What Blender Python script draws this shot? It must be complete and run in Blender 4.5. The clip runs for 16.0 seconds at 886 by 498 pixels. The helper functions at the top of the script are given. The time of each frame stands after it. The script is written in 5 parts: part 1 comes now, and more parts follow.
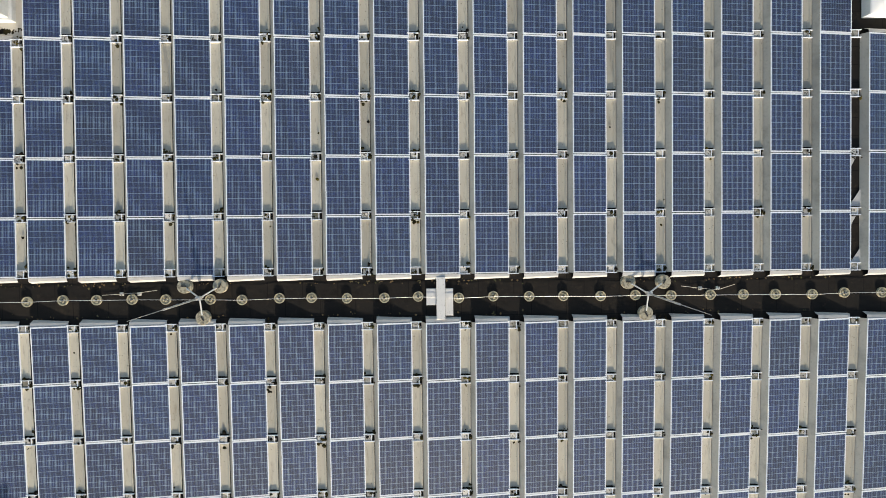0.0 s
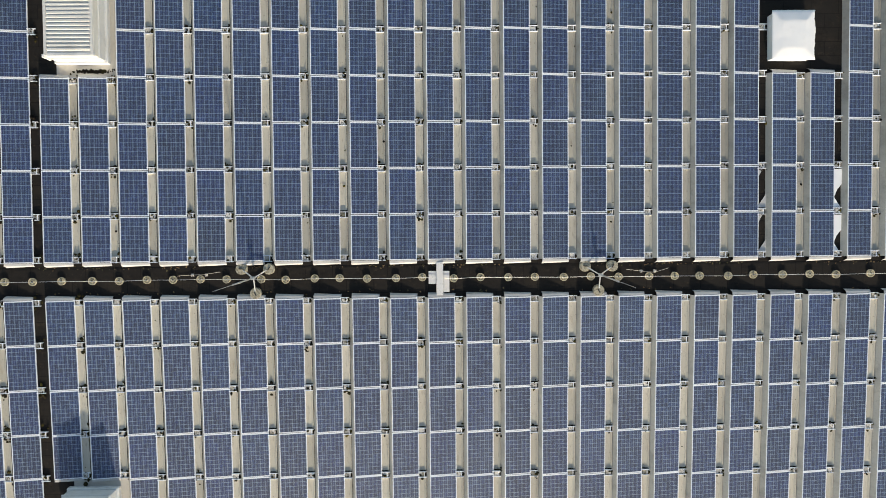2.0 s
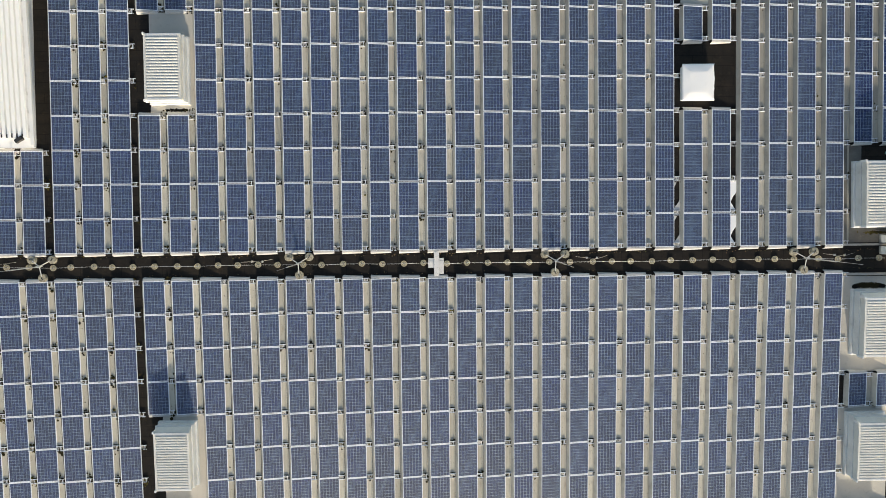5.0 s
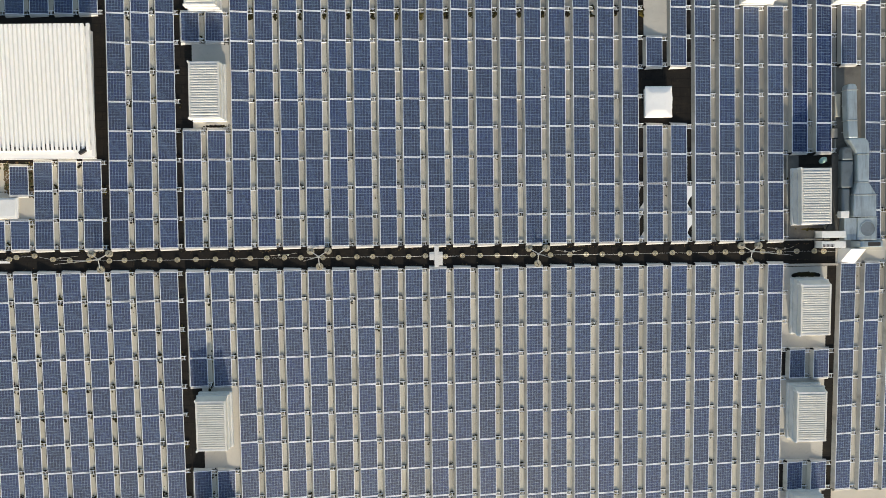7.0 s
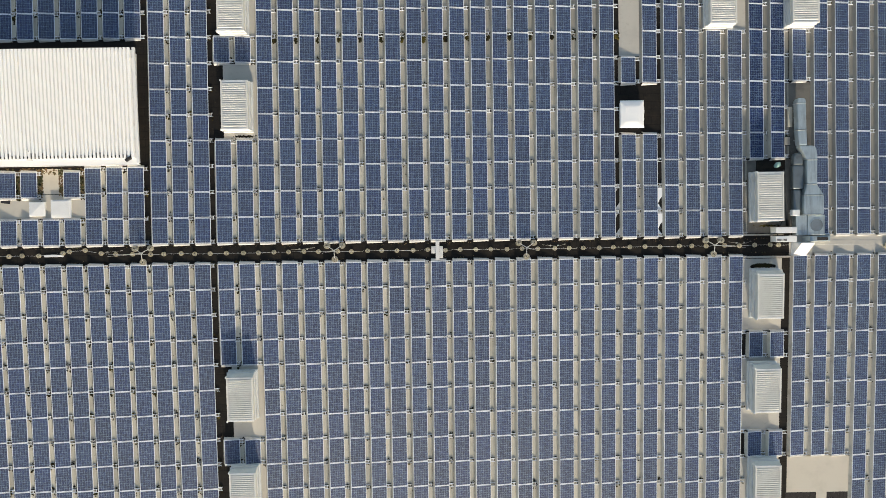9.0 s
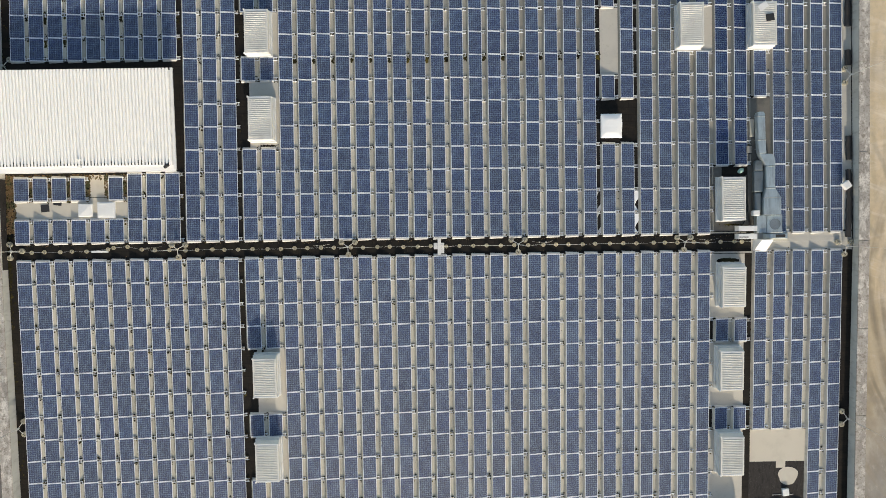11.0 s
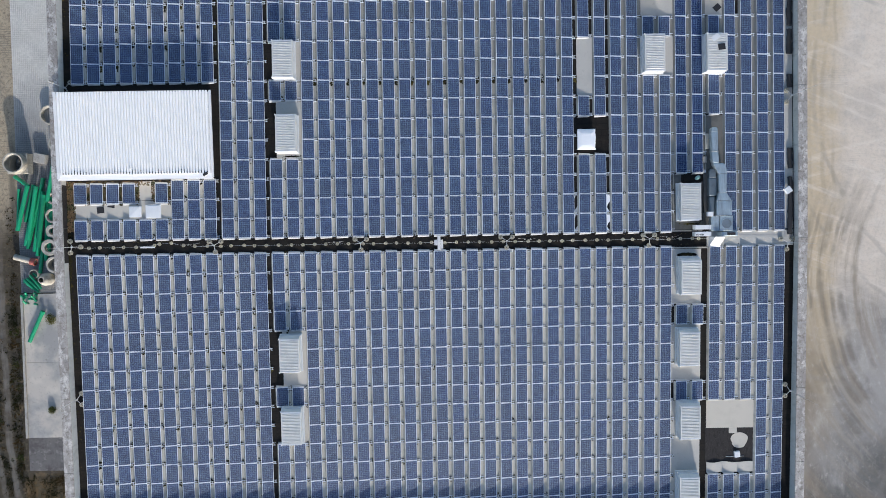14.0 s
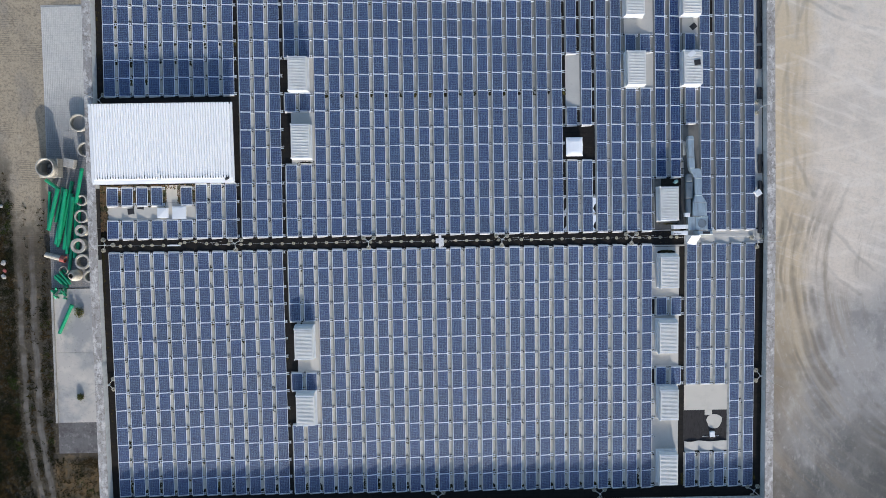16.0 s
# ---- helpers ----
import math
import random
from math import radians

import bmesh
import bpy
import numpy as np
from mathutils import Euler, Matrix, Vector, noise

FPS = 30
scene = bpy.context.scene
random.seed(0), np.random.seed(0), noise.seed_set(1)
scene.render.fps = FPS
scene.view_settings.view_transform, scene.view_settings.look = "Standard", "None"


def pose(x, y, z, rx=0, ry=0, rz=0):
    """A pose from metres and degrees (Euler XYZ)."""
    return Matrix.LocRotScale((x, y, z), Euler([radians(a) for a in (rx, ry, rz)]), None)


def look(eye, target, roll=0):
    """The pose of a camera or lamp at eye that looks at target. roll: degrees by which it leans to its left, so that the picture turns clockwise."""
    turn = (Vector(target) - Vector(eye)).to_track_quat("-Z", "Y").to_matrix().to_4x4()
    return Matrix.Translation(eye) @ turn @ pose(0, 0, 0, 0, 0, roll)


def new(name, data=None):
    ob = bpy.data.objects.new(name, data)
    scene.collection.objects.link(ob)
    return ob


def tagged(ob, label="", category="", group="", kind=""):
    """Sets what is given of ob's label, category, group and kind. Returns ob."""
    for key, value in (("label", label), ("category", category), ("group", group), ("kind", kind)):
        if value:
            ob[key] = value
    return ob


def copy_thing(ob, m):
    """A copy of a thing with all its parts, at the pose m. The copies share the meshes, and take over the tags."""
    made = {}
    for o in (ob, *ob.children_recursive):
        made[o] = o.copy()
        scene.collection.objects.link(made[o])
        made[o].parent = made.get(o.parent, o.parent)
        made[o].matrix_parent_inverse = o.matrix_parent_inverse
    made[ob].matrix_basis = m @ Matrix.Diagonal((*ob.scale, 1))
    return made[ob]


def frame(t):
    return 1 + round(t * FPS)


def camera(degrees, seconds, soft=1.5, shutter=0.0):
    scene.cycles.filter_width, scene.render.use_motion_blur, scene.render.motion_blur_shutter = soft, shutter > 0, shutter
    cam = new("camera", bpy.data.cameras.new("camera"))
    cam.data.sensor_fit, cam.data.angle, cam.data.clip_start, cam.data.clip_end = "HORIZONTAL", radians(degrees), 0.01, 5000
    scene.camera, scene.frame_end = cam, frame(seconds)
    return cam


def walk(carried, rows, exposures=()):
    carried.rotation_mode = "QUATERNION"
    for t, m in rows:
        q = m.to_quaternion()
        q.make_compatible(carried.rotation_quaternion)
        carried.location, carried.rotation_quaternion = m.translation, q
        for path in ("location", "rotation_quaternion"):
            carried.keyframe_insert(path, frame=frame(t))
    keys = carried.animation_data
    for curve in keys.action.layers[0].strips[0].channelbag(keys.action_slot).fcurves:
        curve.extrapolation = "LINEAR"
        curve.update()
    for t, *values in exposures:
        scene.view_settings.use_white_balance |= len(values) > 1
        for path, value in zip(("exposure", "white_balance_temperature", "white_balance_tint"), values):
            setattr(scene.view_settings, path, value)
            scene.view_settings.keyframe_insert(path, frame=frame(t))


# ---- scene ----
cam = camera(68.80, 16.0, soft=0.8)
# seconds, place of the eye, tilt about x, y and z (0, 0, 0 looks straight down)
PATH = [
    (0.0, 0.362, 2.169, 31.108, -2.445, -0.438, -0.541),
    (0.5, 0.320, 2.182, 32.434, -2.535, -0.416, -0.523),
    (1.0, 0.296, 2.214, 33.758, -2.639, -0.395, -0.483),
    (1.5, 0.303, 2.231, 35.084, -2.750, -0.383, -0.468),
    (2.0, 0.392, 2.244, 36.408, -2.843, -0.397, -0.487),
    (2.5, 0.462, 2.275, 37.736, -2.911, -0.405, -0.518),
    (3.0, 0.505, 2.330, 39.070, -2.956, -0.401, -0.551),
    (3.5, 0.533, 2.365, 40.361, -3.001, -0.388, -0.575),
    (4.0, 0.557, 2.394, 41.677, -3.036, -0.376, -0.592),
    (6.5, 0.473, 2.106, 48.621, -2.568, -0.503, -0.712),
    (7.0, 0.522, 2.029, 49.921, -2.468, -0.450, -0.733),
    (7.5, 0.583, 1.952, 51.225, -2.373, -0.401, -0.747),
    (8.0, 0.596, 1.853, 52.452, -2.298, -0.341, -0.769),
    (8.5, 0.603, 1.753, 53.761, -2.233, -0.290, -0.804),
    (9.0, 0.619, 1.679, 55.066, -2.167, -0.246, -0.848),
    (11.5, 0.604, 1.637, 61.842, -2.199, -0.119, -0.875),
    (12.0, 0.611, 1.641, 63.122, -2.208, -0.115, -0.878),
    (12.5, 0.617, 1.639, 64.428, -2.216, -0.120, -0.881),
    (13.0, 0.626, 1.626, 65.740, -2.222, -0.133, -0.888),
    (13.5, 0.626, 1.629, 67.077, -2.213, -0.149, -0.886),
    (14.0, 0.619, 1.616, 68.398, -2.217, -0.174, -0.894),
    (14.5, 0.594, 1.606, 69.709, -2.226, -0.203, -0.901),
    (15.0, 0.573, 1.611, 71.046, -2.246, -0.253, -0.902),
    (15.5, 0.496, 1.651, 72.384, -2.257, -0.270, -0.909),
    (16.0, 0.421, 1.684, 73.728, -2.280, -0.286, -0.916),
]
EXPOSURES = [(0.0, 0.62, 7170, 9), (4.0, 0.61, 7220, 9), (9.0, 0.60, 7320, 9), (11.5, 0.58, 7220, 9), (12.0, 0.57, 6620, 10), (12.5, 0.56, 6250, 11), (13.5, 0.54, 5960, 12), (14.5, 0.53, 5850, 12), (16.0, 0.53, 5830, 12)]
walk(cam, [(t, pose(x, y, z, rx, ry, rz)) for t, x, y, z, rx, ry, rz in PATH], EXPOSURES)

# ---------------------------------------------------------------- light
SUN_EL, SUN_AZ = 15.8, 172.0   # degrees above the horizon; from +y towards +x
world = bpy.data.worlds.new("sky")
scene.world = world
world.use_nodes = True
sky = world.node_tree.nodes.new("ShaderNodeTexSky")
sky.sky_type, sky.sun_disc = "NISHITA", False
sky.air_density, sky.dust_density, sky.ozone_density = 1.0, 1.6, 1.0
sky.sun_elevation, sky.sun_rotation = radians(SUN_EL), radians(SUN_AZ)
back = world.node_tree.nodes["Background"]
back.inputs["Strength"].default_value = 0.138
world.node_tree.links.new(sky.outputs[0], back.inputs[0])
sun = new("sun", bpy.data.lights.new("sun", "SUN"))
sun.data.energy, sun.data.angle, sun.data.color = 3.25, radians(0.9), (1.0, 0.93, 0.83)
to_sun = Vector((math.sin(radians(SUN_AZ)) * math.cos(radians(SUN_EL)), math.cos(radians(SUN_AZ)) * math.cos(radians(SUN_EL)), math.sin(radians(SUN_EL))))
sun.matrix_world = look(to_sun * 150, (0, 0, 0))


# ---------------------------------------------------------------- materials
class Mat:
    """A node material with a few short ways to add nodes."""

    def __init__(self, name, base, rough=0.6, metal=0.0, spec=0.5):
        self.m = bpy.data.materials.new(name)
        self.m.use_nodes = True
        self.t = self.m.node_tree
        self.b = self.t.nodes["Principled BSDF"]
        self.b.inputs["Base Color"].default_value = (*base, 1)
        self.b.inputs["Roughness"].default_value = rough
        self.b.inputs["Metallic"].default_value = metal
        self.b.inputs["Specular IOR Level"].default_value = spec
        self.col = None
        self.base = base

    def node(self, kind, **ins):
        n = self.t.nodes.new(kind)
        for k, v in ins.items():
            self.put(n.inputs[k.replace("_", " ")], v)
        return n

    def put(self, socket, v):
        if isinstance(v, bpy.types.NodeSocket):
            self.t.links.new(v, socket)
        elif isinstance(v, tuple) and len(v) == 3 and socket.type == "RGBA":
            socket.default_value = (*v, 1)
        else:
            socket.default_value = v

    def math(self, op, a, b=0.0, c=0.0):
        n = self.t.nodes.new("ShaderNodeMath")
        n.operation = op
        for s, v in zip(n.inputs, (a, b, c)):
            self.put(s, v)
        return n.outputs[0]

    def coords(self, which="Object"):
        return self.t.nodes.new("ShaderNodeTexCoord").outputs[which]

    def place(self):
        return self.t.nodes.new("ShaderNodeNewGeometry").outputs["Position"]

    def noise(self, scale, detail=4.0, rough=0.6, at=None, stretch=None):
        v = at if at is not None else self.place()
        if stretch:
            mp = self.t.nodes.new("ShaderNodeMapping")
            mp.inputs["Scale"].default_value = stretch
            self.t.links.new(v, mp.inputs["Vector"])
            v = mp.outputs[0]
        n = self.node("ShaderNodeTexNoise", Scale=scale, Detail=detail, Roughness=rough, Vector=v)
        return n.outputs["Fac"]

    def ramp(self, fac, a, b):
        n = self.t.nodes.new("ShaderNodeMapRange")
        n.interpolation_type = "SMOOTHSTEP"
        for s, v in zip(n.inputs, (fac, a, b, 0.0, 1.0)):
            self.put(s, v)
        return n.outputs[0]

    def mix(self, fac, colour, blend="MIX"):
        n = self.t.nodes.new("ShaderNodeMix")
        n.data_type, n.blend_type = "RGBA", blend
        self.put(n.inputs[0], fac)
        self.put(n.inputs[6], self.col if self.col is not None else self.base)
        self.put(n.inputs[7], colour)
        self.col = n.outputs[2]
        self.t.links.new(self.col, self.b.inputs["Base Color"])
        return self

    def value(self, fac):
        """Multiply the colour by a number from a socket."""
        n = self.t.nodes.new("ShaderNodeCombineColor")
        for s in n.inputs[:3]:
            self.put(s, fac)
        return self.mix(1.0, n.outputs[0], "MULTIPLY")

    def bump(self, height, strength=0.3, distance=0.01):
        n = self.node("ShaderNodeBump", Strength=strength, Distance=distance, Height=height)
        self.t.links.new(n.outputs[0], self.b.inputs["Normal"])
        return self

    def random(self):
        return self.t.nodes.new("ShaderNodeObjectInfo").outputs["Random"]


def metal_sheet(name, base, rough, metal, dirt=(0.10, 0.08, 0.06), amount=0.35):
    m = Mat(name, base, rough, metal)
    m.mix(m.math("MULTIPLY", m.ramp(m.noise(1.3, 5), 0.45, 0.75), amount), dirt)
    m.mix(m.math("MULTIPLY", m.ramp(m.noise(14, 3), 0.5, 0.8), amount * 0.6), dirt)
    return m


def grime(m, amount, colour):
    """Years of grey dirt, thickest on the part of the roof beside the air plant."""
    xyz = m.node("ShaderNodeSeparateXYZ", Vector=m.place())
    along = m.math("ADD", m.math("MULTIPLY", xyz.outputs[0], 0.6), m.math("MULTIPLY", xyz.outputs[1], 0.9))
    cloud = m.math("MULTIPLY", m.math("SUBTRACT", m.noise(0.16, 4), 0.5), 30.0)
    m.mix(m.math("MULTIPLY", m.ramp(m.math("ADD", along, cloud), 2.0, 26.0), amount), colour)
    return m


def cell_glass(name, base, dust, spec=0.95, rough=0.56):
    """Poly-crystalline cells, 6 by 10, with two busbars each, under dusty glass."""
    m = Mat(name, base, 0.22, 0.0, spec)
    xyz = m.node("ShaderNodeSeparateXYZ", Vector=m.coords())
    x, y = xyz.outputs[0], xyz.outputs[1]

    def lines(v, pitch, half):
        """1 on the line, falling softly to 0 at half its width."""
        f = m.math("FRACT", m.math("DIVIDE", v, pitch))
        away = m.math("SUBTRACT", 0.5, m.math("ABSOLUTE", m.math("SUBTRACT", f, 0.5)))
        return m.math("SUBTRACT", 1.0, m.math("MINIMUM", m.math("DIVIDE", away, half / pitch), 1.0))

    rnd = m.random()
    # each cell has its own shade, each panel its own tint
    cell = m.node("ShaderNodeCombineXYZ", X=m.math("ADD", m.math("FLOOR", m.math("DIVIDE", x, 0.1557)), m.math("MULTIPLY", rnd, 97.0)),
                  Y=m.math("FLOOR", m.math("DIVIDE", y, 0.1590)))
    white = m.t.nodes.new("ShaderNodeTexWhiteNoise")
    white.noise_dimensions = "2D"
    m.t.links.new(cell.outputs[0], white.inputs["Vector"])
    m.mix(m.math("MULTIPLY", m.ramp(rnd, 0.55, 1.0), 0.35), (base[0] * 2.2, base[1] * 0.80, base[2] * 0.80))
    m.mix(m.math("MULTIPLY", m.ramp(m.math("FRACT", m.math("MULTIPLY", rnd, 3.7)), 0.6, 1.0), 0.5), (base[0] * 0.8, base[1] * 1.45, base[2] * 1.0))
    m.value(m.math("ADD", 0.78, m.math("MULTIPLY", white.outputs["Value"], 0.44)))
    m.value(m.math("ADD", 0.82, m.math("MULTIPLY", m.math("FRACT", m.math("MULTIPLY", rnd, 7.31)), 0.36)))
    crystal = m.t.nodes.new("ShaderNodeTexVoronoi")
    crystal.inputs["Scale"].default_value = 38
    m.t.links.new(m.coords(), crystal.inputs["Vector"])
    shade = m.node("ShaderNodeSeparateColor", Color=crystal.outputs["Color"])
    m.value(m.math("ADD", 0.45, m.math("MULTIPLY", shade.outputs[0], 1.1)))
    faint = m.math("ADD", 0.38, m.math("MULTIPLY", white.outputs["Value"], 0.30))
    m.mix(m.math("MULTIPLY", lines(m.math("ADD", x, 0.02595), 0.0519, 0.0042), faint), (0.38, 0.56, 0.71))
    m.mix(m.math("MULTIPLY", lines(x, 0.1557, 0.0068), 0.74), (0.455, 0.62, 0.74))
    m.mix(m.math("MULTIPLY", lines(y, 0.1590, 0.0071), 0.74), (0.455, 0.62, 0.74))
    film = m.ramp(m.noise(0.9, 5), 0.25, 0.8)
    m.mix(m.math("MULTIPLY", m.math("ADD", 0.4, film), dust), (0.40, 0.38, 0.32))
    m.t.links.new(m.math("ADD", rough, m.math("MULTIPLY", film, 0.08)), m.b.inputs["Roughness"])
    return m.m


ALU = metal_sheet("aluminium_frame", (0.84, 0.87, 0.91), 0.45, 0.0, amount=0.08).m
WHITE_PLATE = metal_sheet("white_plate", (0.52, 0.515, 0.50), 0.55, 0.0, amount=0.3).m
GREY_PLATE = grime(metal_sheet("zinc_plate", (0.60, 0.55, 0.47), 0.5, 0.1, amount=0.40), 0.8, (0.20, 0.195, 0.18)).m
GLASS = cell_glass("solar_cells", (0.0005, 0.0122, 0.075), 0.005)
GLASS_CLEAN = cell_glass("solar_cells_clean", (0.0006, 0.0100, 0.074), 0.001, 0.35, 0.30)

m = Mat("gap_sheet", (0.535, 0.50, 0.41), 0.55, 0.0)
m.value(m.math("ADD", 0.8, m.math("MULTIPLY", m.random(), 0.3)))
m.mix(m.math("MULTIPLY", m.ramp(m.noise(2.2, 5, stretch=(2, 0.5, 1)), 0.52, 0.8), 0.45), (0.28, 0.22, 0.15))
m.mix(m.math("MULTIPLY", m.ramp(m.noise(5, 5, stretch=(3, 0.6, 1)), 0.55, 0.7), 0.4), (0.24, 0.20, 0.15))
m.mix(m.math("MULTIPLY", m.ramp(m.noise(17, 3), 0.62, 0.75), 0.6), (0.08, 0.065, 0.04))
grime(m, 0.85, (0.21, 0.197, 0.17))
GAP = m.m

m = Mat("roof_membrane", (0.018, 0.016, 0.014), 0.85, 0.0, 0.15)
m.mix(m.math("MULTIPLY", m.ramp(m.noise(0.8, 6, stretch=(0.5, 2, 1)), 0.45, 0.75), 0.6), (0.034, 0.027, 0.020))
m.mix(m.math("MULTIPLY", m.ramp(m.noise(2.6, 6, 0.7), 0.50, 0.68), 0.6), (0.010, 0.009, 0.008))
m.mix(m.math("MULTIPLY", m.ramp(m.noise(6, 5), 0.56, 0.8), 0.55), (0.058, 0.043, 0.028))
sheets = m.t.nodes.new("ShaderNodeTexBrick")
sheets.inputs["Scale"].default_value, sheets.inputs["Mortar Size"].default_value = 0.5, 0.006
m.t.links.new(m.place(), sheets.inputs["Vector"])
m.mix(m.math("MULTIPLY", sheets.outputs["Fac"], 0.7), (0.006, 0.006, 0.006))
m.bump(m.noise(30, 4), 0.25, 0.01)
MEMBRANE = m.m

m = Mat("light_membrane", (0.52, 0.49, 0.43), 0.8, 0.0, 0.25)
m.mix(m.math("MULTIPLY", m.ramp(m.noise(0.9, 6), 0.4, 0.75), 0.5), (0.42, 0.40, 0.36))
m.mix(m.math("MULTIPLY", m.ramp(m.noise(5, 5), 0.55, 0.8), 0.4), (0.28, 0.25, 0.20))
m.bump(m.noise(9, 4), 0.2, 0.01)
LIGHT_MEMBRANE = m.m

m = Mat("grey_membrane", (0.17, 0.16, 0.14), 0.8, 0.0, 0.25)
m.mix(m.math("MULTIPLY", m.ramp(m.noise(0.9, 6), 0.4, 0.7), 0.7), (0.08, 0.075, 0.07))
m.mix(m.math("MULTIPLY", m.ramp(m.noise(5, 5), 0.55, 0.8), 0.5), (0.26, 0.24, 0.20))
m.bump(m.noise(9, 4), 0.2, 0.01)
GREY_MEMBRANE = m.m

m = Mat("beige_board", (0.58, 0.53, 0.44), 0.65)
m.mix(m.math("MULTIPLY", m.ramp(m.noise(1.1, 6), 0.45, 0.8), 0.4), (0.42, 0.38, 0.31))
BEIGE = m.m

m = Mat("concrete", (0.42, 0.40, 0.36), 0.85)
m.mix(m.math("MULTIPLY", m.ramp(m.noise(1.5, 6), 0.4, 0.7), 0.7), (0.24, 0.22, 0.19))
m.mix(m.math("MULTIPLY", m.ramp(m.noise(9, 6), 0.55, 0.72), 0.7), (0.62, 0.60, 0.56))
m.mix(m.math("MULTIPLY", m.ramp(m.noise(22, 4), 0.6, 0.7), 0.6), (0.06, 0.055, 0.04))
m.bump(m.noise(40, 4), 0.3, 0.01)
CONCRETE = m.m

m = Mat("pale_concrete", (0.70, 0.69, 0.67), 0.85)
m.mix(m.math("MULTIPLY", m.ramp(m.noise(1.8, 5), 0.45, 0.7), 0.5), (0.52, 0.51, 0.49))
m.mix(m.math("MULTIPLY", m.ramp(m.noise(24, 4), 0.60, 0.68), 0.6), (0.20, 0.19, 0.17))
PALE_CONCRETE = m.m

m = Mat("stained_concrete", (0.15, 0.14, 0.134), 0.9)
m.mix(m.math("MULTIPLY", m.ramp(m.noise(0.5, 6, 0.65), 0.42, 0.62), 0.85), (0.075, 0.066, 0.062))
m.mix(m.math("MULTIPLY", m.ramp(m.noise(1.7, 7, 0.7), 0.52, 0.66), 0.6), (0.27, 0.255, 0.24))
m.mix(m.math("MULTIPLY", m.ramp(m.noise(5, 6), 0.55, 0.7), 0.4), (0.05, 0.045, 0.04))
STAINED = m.m

m = Mat("dark_felt", (0.040, 0.036, 0.034), 0.9, 0.0, 0.2)
m.mix(m.math("MULTIPLY", m.ramp(m.noise(2.5, 6, stretch=(2, 0.7, 1)), 0.45, 0.65), 0.7), (0.022, 0.020, 0.019))
m.mix(m.math("MULTIPLY", m.ramp(m.noise(9, 5), 0.55, 0.7), 0.6), (0.09, 0.082, 0.075))
DARK_FELT = m.m

m = Mat("ballast_concrete", (0.62, 0.59, 0.53), 0.9)
m.value(m.math("ADD", 0.55, m.math("MULTIPLY", m.random(), 0.6)))
m.mix(m.math("MULTIPLY", m.ramp(m.noise(18, 4), 0.53, 0.6), 0.85), (0.05, 0.045, 0.03))
m.mix(m.math("MULTIPLY", m.ramp(m.noise(2.5, 4), 0.5, 0.62), 0.7), (0.10, 0.09, 0.045))
BALLAST = m.m

m = Mat("cream_plastic", (0.52, 0.46, 0.31), 0.6)
m.mix(m.math("MULTIPLY", m.ramp(m.noise(8, 4), 0.45, 0.7), 0.5), (0.33, 0.28, 0.19))
CREAM = m.m
m = Mat("weight_concrete", (0.40, 0.37, 0.28), 0.9)
m.mix(m.math("MULTIPLY", m.ramp(m.noise(14, 5), 0.45, 0.62), 0.75), (0.15, 0.13, 0.09))
m.bump(m.noise(60, 3), 0.4, 0.01)
WEIGHT = m.m
DARK = metal_sheet("dark_rubber", (0.022, 0.022, 0.024), 0.7, 0.0, dirt=(0.06, 0.05, 0.04)).m
STEEL = metal_sheet("galvanised_steel", (0.66, 0.66, 0.64), 0.4, 0.55, amount=0.15).m

m = metal_sheet("vent_paint", (0.70, 0.69, 0.64), 0.45, 0.0, dirt=(0.38, 0.36, 0.32), amount=0.3)
VENT = m.m
m = metal_sheet("vent_body_paint", (0.67, 0.68, 0.675), 0.45, 0.0, dirt=(0.34, 0.34, 0.33), amount=0.4)
VENT_BODY = m.m
m = metal_sheet("white_roof_sheet", (0.95, 0.94, 0.91), 0.45, 0.0, dirt=(0.70, 0.66, 0.58), amount=0.08)
WHITE_ROOF = m.m
# a darker white than the ribs, for the sheet between them
m = metal_sheet("roof_trough", (0.72, 0.71, 0.69), 0.5, 0.0, dirt=(0.36, 0.34, 0.31), amount=0.3)
TROUGH = m.m
m = metal_sheet("white_paint", (0.80, 0.80, 0.78), 0.5, 0.0, dirt=(0.5, 0.48, 0.44), amount=0.25)
WHITE = m.m
m = metal_sheet("duct_zinc", (0.52, 0.60, 0.62), 0.32, 0.55, dirt=(0.28, 0.31, 0.33), amount=0.45)
m.mix(m.math("MULTIPLY", m.ramp(m.noise(1.1, 5, stretch=(4, 0.5, 1)), 0.45, 0.7), 0.6), (0.27, 0.30, 0.31))
m.mix(m.math("MULTIPLY", m.ramp(m.noise(2.3, 5, stretch=(3, 0.4, 1)), 0.58, 0.7), 0.5), (0.66, 0.72, 0.73))
m.bump(m.noise(1.6, 2, stretch=(2, 1, 1)), 0.5, 0.03)
DUCT = m.m
m = Mat("white_tarp", (0.93, 0.925, 0.91), 0.45)
m.mix(m.math("MULTIPLY", m.ramp(m.noise(3, 5), 0.5, 0.8), 0.2), (0.70, 0.69, 0.66))
TARP = m.m

